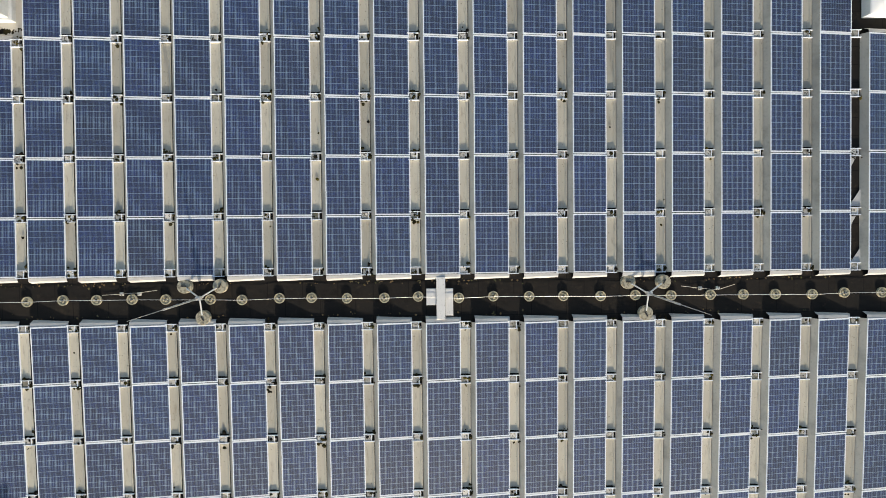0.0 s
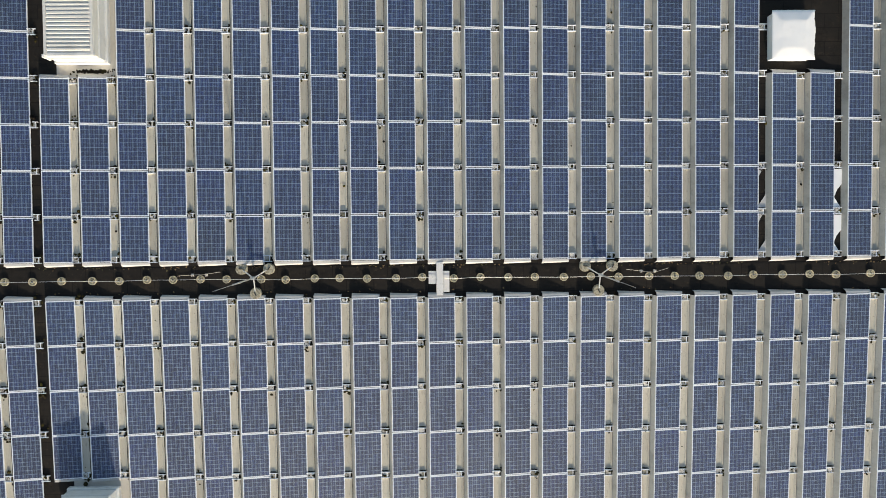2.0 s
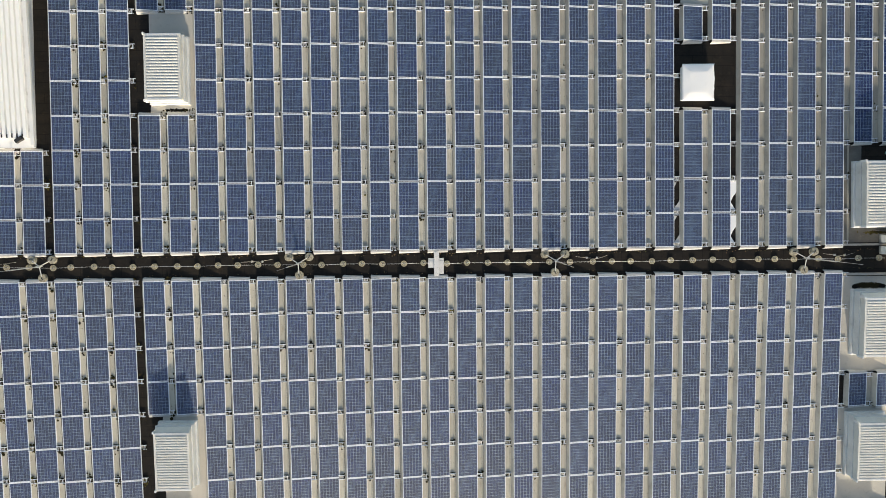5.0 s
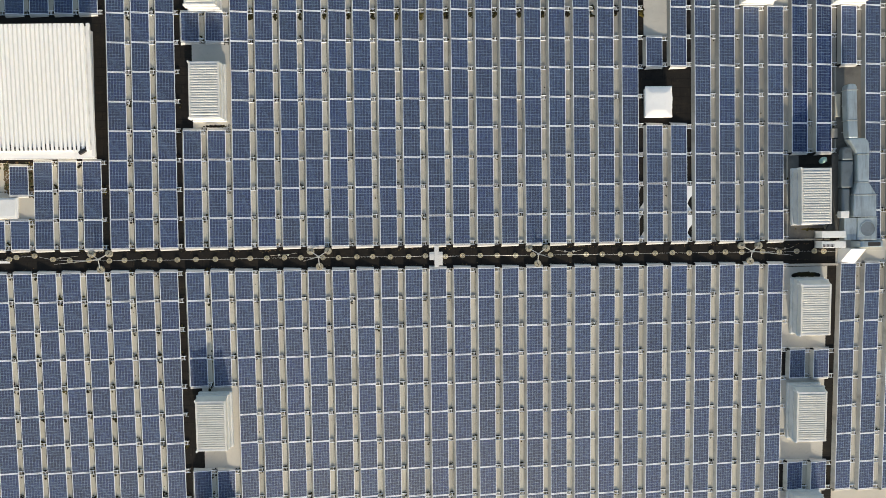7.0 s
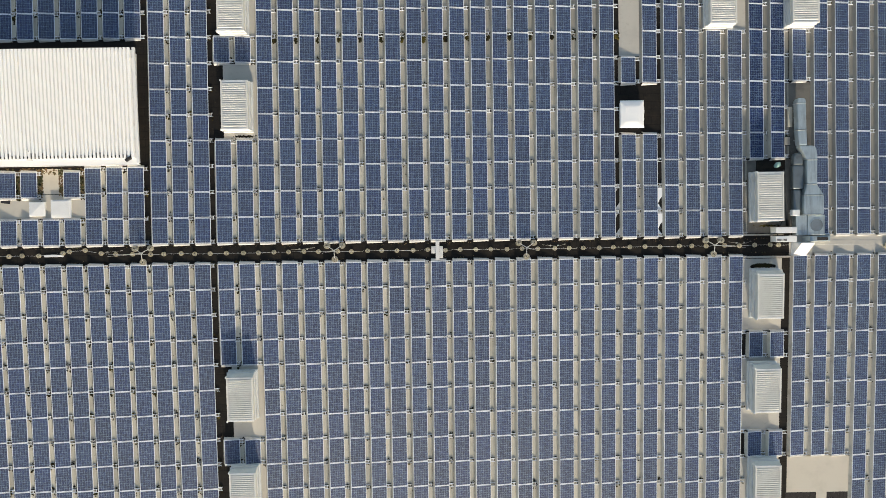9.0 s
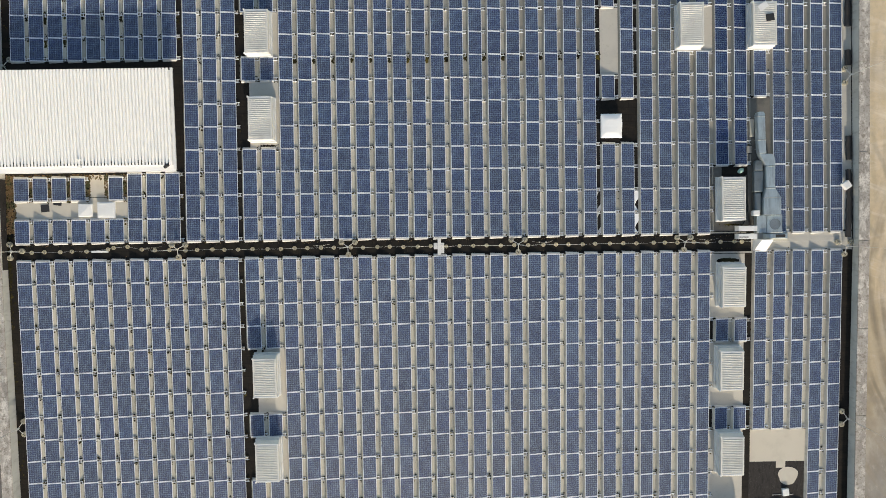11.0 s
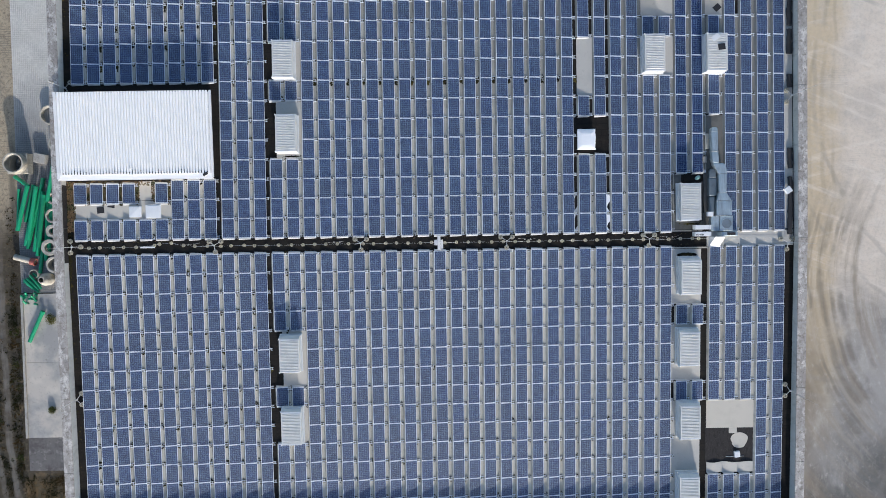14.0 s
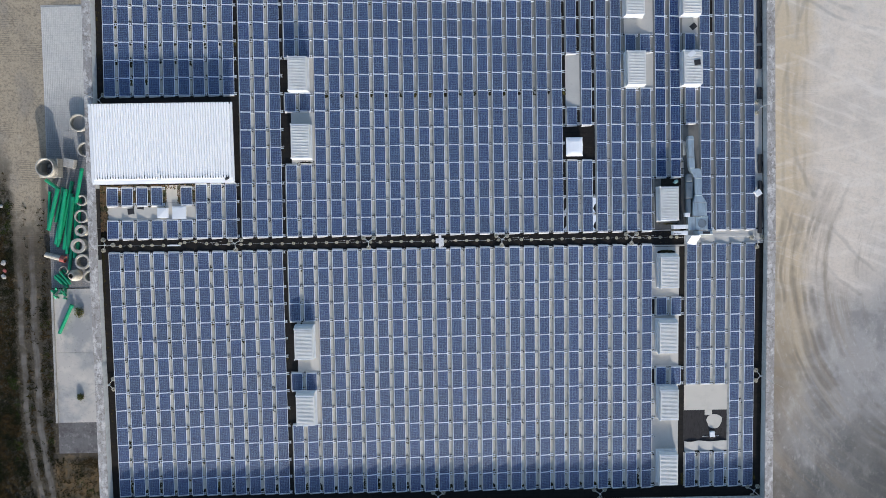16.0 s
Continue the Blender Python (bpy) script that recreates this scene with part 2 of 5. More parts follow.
m = Mat("parapet_coping", (0.40, 0.37, 0.335), 0.9)
m.mix(m.math("MULTIPLY", m.ramp(m.noise(0.45, 5, stretch=(1, 0.5, 1)), 0.45, 0.6), 0.8), (0.30, 0.27, 0.24))
m.mix(m.math("MULTIPLY", m.ramp(m.noise(1.6, 6, 0.65, stretch=(1.4, 0.8, 1)), 0.46, 0.66), 0.9), (0.68, 0.645, 0.59))
m.mix(m.math("MULTIPLY", m.ramp(m.noise(3.0, 7, 0.7), 0.53, 0.63), 0.7), (0.19, 0.16, 0.13))
m.mix(m.math("MULTIPLY", m.ramp(m.noise(9, 5), 0.52, 0.68), 0.5), (0.12, 0.10, 0.08))
sep = m.node("ShaderNodeSeparateXYZ", Vector=m.place())
m.mix(m.math("MULTIPLY", m.math("MULTIPLY", m.ramp(m.math("ADD", sep.outputs[1], m.math("MULTIPLY", m.noise(0.8, 4), 6.0)), 10.0, 15.0), m.math("SUBTRACT", 1.0, m.ramp(sep.outputs[0], -37.0, -36.0))), m.math("ADD", 0.35, m.math("MULTIPLY", m.ramp(m.noise(2.0, 6, 0.7), 0.4, 0.6), 0.45))), (0.20, 0.17, 0.15))
m.bump(m.noise(25, 4), 0.4, 0.02)
COPING = m.m

m = Mat("wall_render", (0.58, 0.57, 0.53), 0.9)
m.mix(m.math("MULTIPLY", m.ramp(m.noise(0.7, 6), 0.4, 0.7), 0.5), (0.40, 0.39, 0.36))
m.mix(m.math("MULTIPLY", m.ramp(m.noise(3, 6, stretch=(1, 1, 0.3)), 0.52, 0.7), 0.4), (0.26, 0.25, 0.22))
m.bump(m.noise(20, 4), 0.2, 0.01)
WALL = m.m

# the ground: pale trodden sand on one side of the hall, a weedy track on the other
m = Mat("ground_earth", (0.71, 0.62, 0.51), 0.95, 0.0, 0.2)
sep = m.node("ShaderNodeSeparateXYZ", Vector=m.place())
px, py = sep.outputs[0], sep.outputs[1]
wob = m.math("MULTIPLY", m.math("SUBTRACT", m.noise(0.10, 4), 0.5), 16.0)
fine = m.math("MULTIPLY", m.math("SUBTRACT", m.noise(0.5, 5), 0.5), 3.0)


def off(fac):
    return m.math("SUBTRACT", 1.0, fac)


def both(*facs):
    out = facs[0]
    for f in facs[1:]:
        out = m.math("MULTIPLY", out, f)
    return out


beyond = m.ramp(px, 36.0, 38.0)
# damp grey towards one end, sandy strip along the wall
damp = m.ramp(m.math("ADD", m.math("MULTIPLY", py, -1.0), m.math("ADD", wob, m.math("MULTIPLY", m.math("SUBTRACT", px, 45.0), 0.5))), 0.0, 14.0)
m.mix(damp, (0.37, 0.35, 0.325))
soak = m.ramp(m.math("ADD", m.math("MULTIPLY", py, -1.0), wob), 16.0, 28.0)
m.mix(both(soak, 0.85), (0.125, 0.122, 0.112))
m.mix(both(damp, m.ramp(m.noise(0.22, 7, 0.65), 0.46, 0.62), 0.6), (0.19, 0.185, 0.175))
strip = both(off(m.ramp(m.math("ADD", px, m.math("ADD", m.math("MULTIPLY", wob, 0.25), fine)), 41.2, 43.8)), m.ramp(m.math("ADD", py, wob), -28.0, -10.0))
m.mix(both(strip, 0.8, m.math("SUBTRACT", 1.0, both(soak, 0.6))), (0.57, 0.46, 0.30))
m.mix(both(off(m.ramp(m.math("ADD", px, fine), 39.0, 42.5)), beyond, off(m.ramp(m.math("ADD", py, wob), -16.0, -4.0)), 0.7), (0.19, 0.155, 0.115))
m.mix(both(m.ramp(m.noise(0.16, 6, stretch=(1.2, 0.7, 1)), 0.46, 0.66), 0.4), (0.42, 0.385, 0.34))
m.mix(both(m.ramp(m.noise(0.35, 6, stretch=(1, 0.5, 1)), 0.52, 0.70), 0.4), (0.60, 0.56, 0.50))
m.mix(both(m.ramp(m.noise(0.7, 8, 0.7), 0.48, 0.70), 0.22), (0.36, 0.33, 0.285))
m.mix(both(m.ramp(m.noise(0.5, 7, 0.65, stretch=(0.35, 1.2, 1)), 0.54, 0.68), m.ramp(px, 42.0, 44.5), off(damp), 0.3), (0.80, 0.74, 0.65))
m.mix(both(m.ramp(m.noise(3.2, 6, 0.7), 0.46, 0.64), 0.18), (0.33, 0.30, 0.255))
m.mix(both(m.ramp(m.noise(1.7, 8, 0.7, stretch=(1, 0.6, 1)), 0.52, 0.75), 0.4), (0.68, 0.63, 0.56))


def tyre_line(d, width, amount, colour, *where):
    """A soft worn line where the distance d is near nought."""
    m.mix(both(off(m.ramp(m.math("ABSOLUTE", d), width * 0.2, width)), m.ramp(m.noise(0.22, 4), 0.36, 0.60), amount, *where), colour)


def ring(cx, cy, r):
    dx, dy = m.math("SUBTRACT", px, cx), m.math("SUBTRACT", py, cy)
    d = m.math("SQRT", m.math("ADD", both(dx, dx), both(dy, dy)))
    return m.math("ADD", m.math("SUBTRACT", d, r), m.math("MULTIPLY", m.math("SUBTRACT", m.noise(0.12, 2), 0.5), 1.6))


# long faint wheel lines across the sand
tu = m.math("ADD", m.math("MULTIPLY", px, 0.38), m.math("MULTIPLY", py, 0.92))
tv = m.math("SUBTRACT", m.math("MULTIPLY", px, 0.92), m.math("MULTIPLY", py, 0.38))
slant = m.node("ShaderNodeCombineXYZ", X=tu, Y=m.math("MULTIPLY", tv, 0.10))
other = m.node("ShaderNodeCombineXYZ", X=m.math("MULTIPLY", px, 0.10), Y=m.math("ADD", py, m.math("MULTIPLY", px, -0.22)))
m.mix(both(beyond, off(damp), m.ramp(m.noise(0.9, 6, 0.6, at=slant.outputs[0]), 0.53, 0.68), 0.45), (0.80, 0.735, 0.64))
m.mix(both(beyond, off(damp), m.ramp(m.noise(0.7, 6, 0.6, at=other.outputs[0]), 0.54, 0.70), 0.45), (0.78, 0.71, 0.61))
m.mix(both(beyond, off(damp), m.ramp(m.noise(1.3, 6, 0.6, at=slant.outputs[0], stretch=(1, 2, 1)), 0.56, 0.70), 0.35), (0.47, 0.42, 0.345))
# dragged soil, in long bows where lorries turn
bx, by = m.math("SUBTRACT", px, 65.0), m.math("SUBTRACT", py, -5.0)
bow = m.node("ShaderNodeCombineXYZ", X=m.math("SQRT", m.math("ADD", both(bx, bx), both(by, by))), Y=m.math("MULTIPLY", m.math("ARCTAN2", by, m.math("MULTIPLY", bx, -1.0)), 2.2))
drag = both(beyond, off(m.ramp(m.math("ADD", py, wob), -3.0, 9.0)))
m.mix(both(drag, m.ramp(m.noise(0.55, 7, 0.62, at=bow.outputs[0]), 0.46, 0.64), 0.5, off(m.ramp(m.math("ADD", px, fine), 45.0, 50.0))), (0.34, 0.275, 0.195))
m.mix(both(drag, m.ramp(m.noise(1.1, 7, 0.62, at=bow.outputs[0]), 0.52, 0.68), 0.26), (0.235, 0.205, 0.165))
m.mix(both(drag, m.ramp(m.noise(0.8, 7, 0.62, at=bow.outputs[0], stretch=(1, 1.4, 1)), 0.55, 0.72), 0.40), (0.52, 0.46, 0.38))
low = off(m.ramp(py, 2.0, 7.0))
for r, w, k in ((22.2, 0.5, 0.55), (23.0, 0.35, 0.6), (24.0, 0.5, 0.5), (25.3, 0.3, 0.55), (26.0, 0.6, 0.4), (20.6, 0.35, 0.4)):
    tyre_line(ring(65.0, -5.0, r), w, k, (0.19, 0.165, 0.13), beyond, low)
for r, w, k in ((24.6, 0.3, 0.22), (27.4, 0.35, 0.15)):
    tyre_line(ring(65.0, -5.0, r), w, k, (0.55, 0.50, 0.42), beyond, low)
for cx, cy, r, w in ((66.0, 16.0, 26.0, 0.35), (64.0, 15.0, 27.2, 0.3), (37.0, -33.0, 16.0, 0.5), (37.0, -33.0, 18.0, 0.4), (58.0, 52.0, 29.0, 0.35), (58.0, 52.0, 30.2, 0.3)):
    tyre_line(ring(cx, cy, r), w, 0.38, (0.30, 0.27, 0.23), beyond)
for x0, w in ((39.6, 0.3), (40.9, 0.35), (42.0, 0.3)):
    tyre_line(m.math("ADD", m.math("SUBTRACT", px, x0), m.math("MULTIPLY", m.math("SUBTRACT", m.noise(0.07, 2), 0.5), 3.0)), w, 0.26, (0.27, 0.22, 0.15), m.ramp(py, -12.0, -5.0))
# prints of tyre treads
tread = m.node("ShaderNodeTexWave", Scale=1.3, Distortion=5.0, Detail=2.0, Vector=m.place())
tread.bands_direction = "Y"
tread.inputs["Detail Scale"].default_value = 0.4
m.mix(both(m.ramp(tread.outputs["Fac"], 0.55, 0.85), m.ramp(m.noise(0.2, 3), 0.60, 0.70), 0.10), (0.26, 0.24, 0.21))

# the track side: bare soil, then weeds, two worn ruts
left = off(m.ramp(px, -38.0, -36.0))
m.mix(left, (0.44, 0.36, 0.25))
m.mix(both(left, m.ramp(m.noise(0.3, 6, stretch=(1, 0.5, 1)), 0.48, 0.68), 0.6), (0.29, 0.26, 0.215))
m.mix(both(left, m.ramp(tread.outputs["Fac"], 0.5, 0.8), m.ramp(m.noise(0.3, 4), 0.50, 0.60), 0.5), (0.19, 0.165, 0.125))
edge = both(left, off(m.ramp(m.math("ABSOLUTE", m.math("ADD", m.math("ADD", px, 44.3), m.math("MULTIPLY", fine, 0.3))), 0.1, 0.6)), off(m.ramp(m.math("ADD", py, fine), 9.0, 13.0)))
m.mix(both(edge, 0.75), (0.10, 0.09, 0.075))
grow = both(left, off(m.ramp(m.math("ADD", py, m.math("MULTIPLY", wob, 0.5)), -1.0, 7.0)))
m.mix(both(grow, 0.92), (0.040, 0.033, 0.024))
m.mix(both(m.ramp(px, -44.6, -44.0), left, off(m.ramp(m.math("ADD", py, fine), -25.5, -24.0)), 0.8), (0.15, 0.095, 0.038))
wild = both(left, off(m.ramp(m.math("ADD", px, m.math("ADD", fine, m.math("MULTIPLY", py, 0.02))), -48.6, -47.4)), off(m.ramp(m.math("ADD", py, fine), 6.0, 12.0)))
m.mix(both(wild, 0.94), (0.022, 0.019, 0.010))
m.mix(both(grow, m.ramp(m.noise(0.9, 7, 0.7), 0.46, 0.60), 0.75), (0.040, 0.034, 0.018))
m.mix(both(grow, m.ramp(m.noise(0.6, 7, 0.7), 0.56, 0.66), 0.6), (0.17, 0.115, 0.06))
down = m.math("MAXIMUM", m.math("SUBTRACT", -17.0, py), 0.0)
bend = m.math("MULTIPLY", both(down, down), 0.0105)
for x0, w in ((-47.5, 0.42), (-45.95, 0.38), (-46.25, 0.24)):
    d = m.math("ADD", m.math("SUBTRACT", m.math("SUBTRACT", px, bend), x0), m.math("ADD", m.math("MULTIPLY", fine, 0.16), m.math("MULTIPLY", m.math("SUBTRACT", m.noise(0.06, 2), 0.5), 1.6)))
    m.mix(both(left, off(m.ramp(m.math("ABSOLUTE", d), w * 0.35, w)), m.math("ADD", 0.25, both(m.ramp(m.noise(0.6, 6), 0.35, 0.65), 0.75)), off(m.ramp(py, -9.0, 5.0)), 0.8), (0.185, 0.17, 0.15))
m.mix(both(left, m.ramp(m.noise(2.4, 7), 0.52, 0.72), 0.45), (0.17, 0.14, 0.10))
m.mix(both(left, m.ramp(m.noise(0.9, 8, 0.75), 0.46, 0.66), 0.45, off(both(grow, 0.6))), (0.22, 0.185, 0.135))
m.mix(both(left, m.ramp(m.noise(3.6, 8, 0.75), 0.46, 0.62), 0.5, off(both(grow, 0.5))), (0.15, 0.125, 0.09))
m.mix(both(left, off(both(grow, 0.85)), m.ramp(m.noise(1.4, 8, 0.75, stretch=(1, 0.5, 1)), 0.54, 0.72), 0.35), (0.52, 0.46, 0.37))
m.mix(both(beyond, m.ramp(m.math("ADD", m.math("MULTIPLY", py, -1.0), m.math("ADD", wob, m.math("MULTIPLY", m.math("SUBTRACT", px, 45.0), 0.45))), 20.0, 36.0), 0.72), (0.085, 0.083, 0.075))
m.bump(m.noise(1.3, 8, 0.65), 0.36, 0.10)
EARTH = m.m

m = Mat("yard_concrete", (0.52, 0.48, 0.42), 0.85)
m.mix(m.math("MULTIPLY", m.ramp(m.noise(0.24, 5), 0.42, 0.60), 0.8), (0.30, 0.30, 0.295))
m.mix(m.math("MULTIPLY", m.ramp(m.noise(0.4, 6), 0.48, 0.72), 0.7), (0.66, 0.60, 0.51))
m.mix(m.math("MULTIPLY", m.ramp(m.noise(4, 6), 0.55, 0.75), 0.4), (0.16, 0.15, 0.13))
YARD = m.m
m = Mat("paving_stone", (0.66, 0.63, 0.57), 0.85)
m.value(m.math("ADD", 0.92, m.math("MULTIPLY", m.t.nodes.new("ShaderNodeNewGeometry").outputs["Random Per Island"], 0.12)))
m.mix(m.math("MULTIPLY", m.ramp(m.noise(0.3, 6), 0.45, 0.7), 0.5), (0.54, 0.525, 0.49))
m.mix(m.math("MULTIPLY", m.ramp(m.noise(0.5, 5), 0.55, 0.75), 0.5), (0.72, 0.68, 0.60))
# darker grey towards -y, with a ragged border
sep = m.node("ShaderNodeSeparateXYZ", Vector=m.place())
m.mix(m.math("MULTIPLY", m.math("SUBTRACT", 1.0, m.ramp(m.math("ADD", sep.outputs[1], m.math("MULTIPLY", m.noise(0.4, 4), 8.0)), 12.0, 24.0)), 0.82), (0.13, 0.132, 0.137))
PAVER = m.m

m = Mat("green_pvc", (0.018, 0.30, 0.14), 0.35)
m.value(m.math("ADD", 0.75, m.math("MULTIPLY", m.random(), 0.5)))
m.mix(m.math("MULTIPLY", m.ramp(m.noise(3, 5), 0.5, 0.75), 0.3), (0.16, 0.32, 0.22))
GREEN = m.m
m = Mat("red_end", (0.32, 0.09, 0.07), 0.6)
RED = m.m
m = Mat("cream_concrete", (0.47, 0.44, 0.37), 0.85)
m.mix(m.math("MULTIPLY", m.ramp(m.noise(1.6, 6), 0.45, 0.65), 0.7), (0.27, 0.245, 0.20))
m.mix(m.math("MULTIPLY", m.ramp(m.noise(7, 5), 0.52, 0.7), 0.5), (0.58, 0.55, 0.48))
RINGS = m.m
m = Mat("moss", (0.030, 0.026, 0.011), 1.0, 0.0, 0.1)
m.mix(m.ramp(m.noise(0.6, 4), 0.52, 0.66), (0.095, 0.076, 0.020))
m.mix(m.ramp(m.noise(1.1, 4), 0.5, 0.6), (0.014, 0.012, 0.010))
MOSS_AND_SHADE = m.m
m = Mat("dry_leaves", (0.16, 0.10, 0.045), 1.0)
m.mix(m.ramp(m.noise(2, 5), 0.45, 0.6), (0.05, 0.055, 0.018))
m.mix(m.ramp(m.noise(9, 5), 0.5, 0.7), (0.22, 0.17, 0.10))
LEAVES = m.m
m = Mat("bush_leaf", (0.10, 0.11, 0.02), 0.7)
m.mix(m.ramp(m.noise(4, 4), 0.4, 0.65), (0.17, 0.15, 0.03))
BUSH = m.m
m = Mat("grass_blade", (0.020, 0.020, 0.007), 0.9, 0.0, 0.1)
m.mix(m.ramp(m.noise(0.45, 6), 0.44, 0.58), (0.060, 0.038, 0.014))
m.mix(m.ramp(m.noise(0.3, 4), 0.56, 0.64), (0.034, 0.048, 0.009))
m.mix(m.math("MULTIPLY", m.ramp(m.noise(3, 3), 0.5, 0.7), 0.7), (0.022, 0.024, 0.010))
GRASS = m.m


# ---------------------------------------------------------------- mesh helpers
def box(bm, x0, x1, y0, y1, z0, z1, m=None):
    r = bmesh.ops.create_cube(bm, size=1.0)
    mm = Matrix.Translation(((x0 + x1) / 2, (y0 + y1) / 2, (z0 + z1) / 2)) @ Matrix.Diagonal((x1 - x0, y1 - y0, z1 - z0, 1))
    bmesh.ops.transform(bm, matrix=(m @ mm) if m else mm, verts=r["verts"])
    return r["verts"]


def cone(bm, r0, r1, depth, m, seg=20, caps=True):
    """A cylinder or cone from z = 0 to depth under m."""
    r = bmesh.ops.create_cone(bm, cap_ends=caps, segments=seg, radius1=r0, radius2=r1, depth=depth)
    bmesh.ops.transform(bm, matrix=m @ Matrix.Translation((0, 0, depth / 2)), verts=r["verts"])
    return r["verts"]


def rod_between(bm, a, b, r0, r1=None, seg=10):
    a, b = Vector(a), Vector(b)
    q = (b - a).to_track_quat("Z", "Y").to_matrix().to_4x4()
    cone(bm, r0, r0 if r1 is None else r1, (b - a).length, Matrix.Translation(a) @ q, seg)


def pipe(bm, outer, inner, length, m, seg=24):
    """A hollow pipe along z."""
    rings = []
    for r, z in ((outer, 0), (outer, length), (inner, length), (inner, 0)):
        rings.append([bm.verts.new(m @ Vector((r * math.cos(a), r * math.sin(a), z))) for a in [2 * math.pi * i / seg for i in range(seg)]])
    for k in range(4):
        p, q = rings[k], rings[(k + 1) % 4]
        for i in range(seg):
            bm.faces.new((p[i], p[(i + 1) % seg], q[(i + 1) % seg], q[i]))


def prism(bm, outline, z0, z1):
    """A flat outline, anticlockwise, raised from z0 to z1."""
    lo = [bm.verts.new((x, y, z0)) for x, y in outline]
    hi = [bm.verts.new((x, y, z1)) for x, y in outline]
    bm.faces.new(hi)
    bm.faces.new(lo[::-1])
    n = len(lo)
    for i in range(n):
        bm.faces.new((lo[i], lo[(i + 1) % n], hi[(i + 1) % n], hi[i]))


def wedge(bm, corners):
    """Eight corners: four below, four above, both anticlockwise."""
    v = [bm.verts.new(c) for c in corners]
    for f in ((3, 2, 1, 0), (4, 5, 6, 7), (0, 1, 5, 4), (1, 2, 6, 5), (2, 3, 7, 6), (3, 0, 4, 7)):
        bm.faces.new([v[i] for i in f])


def bevel(bm, width, seg=2):
    bmesh.ops.bevel(bm, geom=list(bm.edges), offset=width, segments=seg, affect="EDGES", profile=0.6, clamp_overlap=True)


def mesh(name, bm, material, smooth=False):
    me = bpy.data.meshes.new(name)
    bmesh.ops.recalc_face_normals(bm, faces=list(bm.faces))
    bm.to_mesh(me)
    bm.free()
    me.materials.append(material)
    if smooth:
        for p in me.polygons:
            p.use_smooth = True
    return me


def part(name, bm, material, parent=None, label="", smooth=False):
    """Link a bmesh, or a finished mesh, as one object under a thing or a part."""
    ob = new(name, mesh(name, bm, material, smooth) if isinstance(bm, bmesh.types.BMesh) else bm)
    if parent is not None:
        ob.parent = parent
    return tagged(ob, label)


def thing(name, m, label, category, group="", kind=""):
    ob = new(name)
    ob.empty_display_size = 0.2
    ob.matrix_basis = m
    return tagged(ob, label, category, group, kind)


# ---------------------------------------------------------------- the roof's two slopes
RIDGE = 13.0                 # the upper edges of the panels along the middle lane
HI = 0.215                   # how far those edges stand above the roof skin
SLOPE = 1.2926
LANE = 0.68                  # half the lane's width
COL, ROW = 1.38813, 1.67
UP = pose(0, LANE, RIDGE - HI, -SLOPE)
DOWN = pose(0, -LANE, RIDGE - HI, SLOPE)
X0, X1, Y1 = -32.19, 31.71, 25.85   # the hall's outer faces
XI0, XI1, YI = -31.44, 30.97, 25.14  # inner faces of the parapet
TOP = RIDGE + 0.55           # top of the gable parapets at the ridge
FALL = 0.014                 # their fall towards the eaves
EAVES_TOP = RIDGE + 0.45     # top of the long parapets


def skin(x, y):
    """Height of the roof skin."""
    return RIDGE - HI - math.tan(radians(SLOPE)) * max(0.0, abs(y) - LANE)


def col_x(block, i, upper):
    if block == "L":
        return (i - 22) * COL - (0.16 if upper else 0.123)
    if block == "T":
        return (i - 13) * COL - 0.047
    if block == "R":
        return (i + 17) * COL + 0.053
    return (i - 10) * COL


# ground, hall, parapet -------------------------------------------------
bm = bmesh.new()
box(bm, -2500, 2500, -2500, 2500, -1.0, 0.0)
tagged(part("ground", bm, EARTH), "trodden sandy earth with weeds and tyre marks", "ground", kind="structure")

bm = bmesh.new()
e = math.tan(radians(SLOPE)) * (YI - LANE)
zr = RIDGE - HI
prof = [(-YI, zr - e), (-LANE, zr), (LANE, zr), (YI, zr - e)]
lo = [bm.verts.new((XI0, y, z - 0.3)) for y, z in prof] + [bm.verts.new((XI1, y, z - 0.3)) for y, z in prof]
hi = [bm.verts.new((XI0, y, z)) for y, z in prof] + [bm.verts.new((XI1, y, z)) for y, z in prof]
for i in range(3):
    bm.faces.new((hi[i], hi[i + 4], hi[i + 5], hi[i + 1]))
    bm.faces.new((lo[i + 1], lo[i + 5], lo[i + 4], lo[i]))
bm.faces.new((lo[0], lo[4], hi[4], hi[0]))
bm.faces.new((lo[7], lo[3], hi[3], hi[7]))
bm.faces.new([lo[3], lo[2], lo[1], lo[0], hi[0], hi[1], hi[2], hi[3]])
bm.faces.new([lo[4], lo[5], lo[6], lo[7], hi[7], hi[6], hi[5], hi[4]])
tagged(part("roof", bm, MEMBRANE), "low gabled hall roof of black bitumen felt", "roof", kind="structure")

def gable_run(bm, x0, x1, ya, yb, low, lift):
    """A wall or slab whose upper face follows the fall of the gable; low: a height, or None for a slab 0.098 thick."""
    za, zb = (TOP - FALL * abs(y) + lift for y in (ya, yb))
    la, lb = (low, low) if low is not None else (za - 0.098, zb - 0.098)
    wedge(bm, [(x0, ya, la), (x1, ya, la), (x1, yb, lb), (x0, yb, lb), (x0, ya, za), (x1, ya, za), (x1, yb, zb), (x0, yb, zb)])


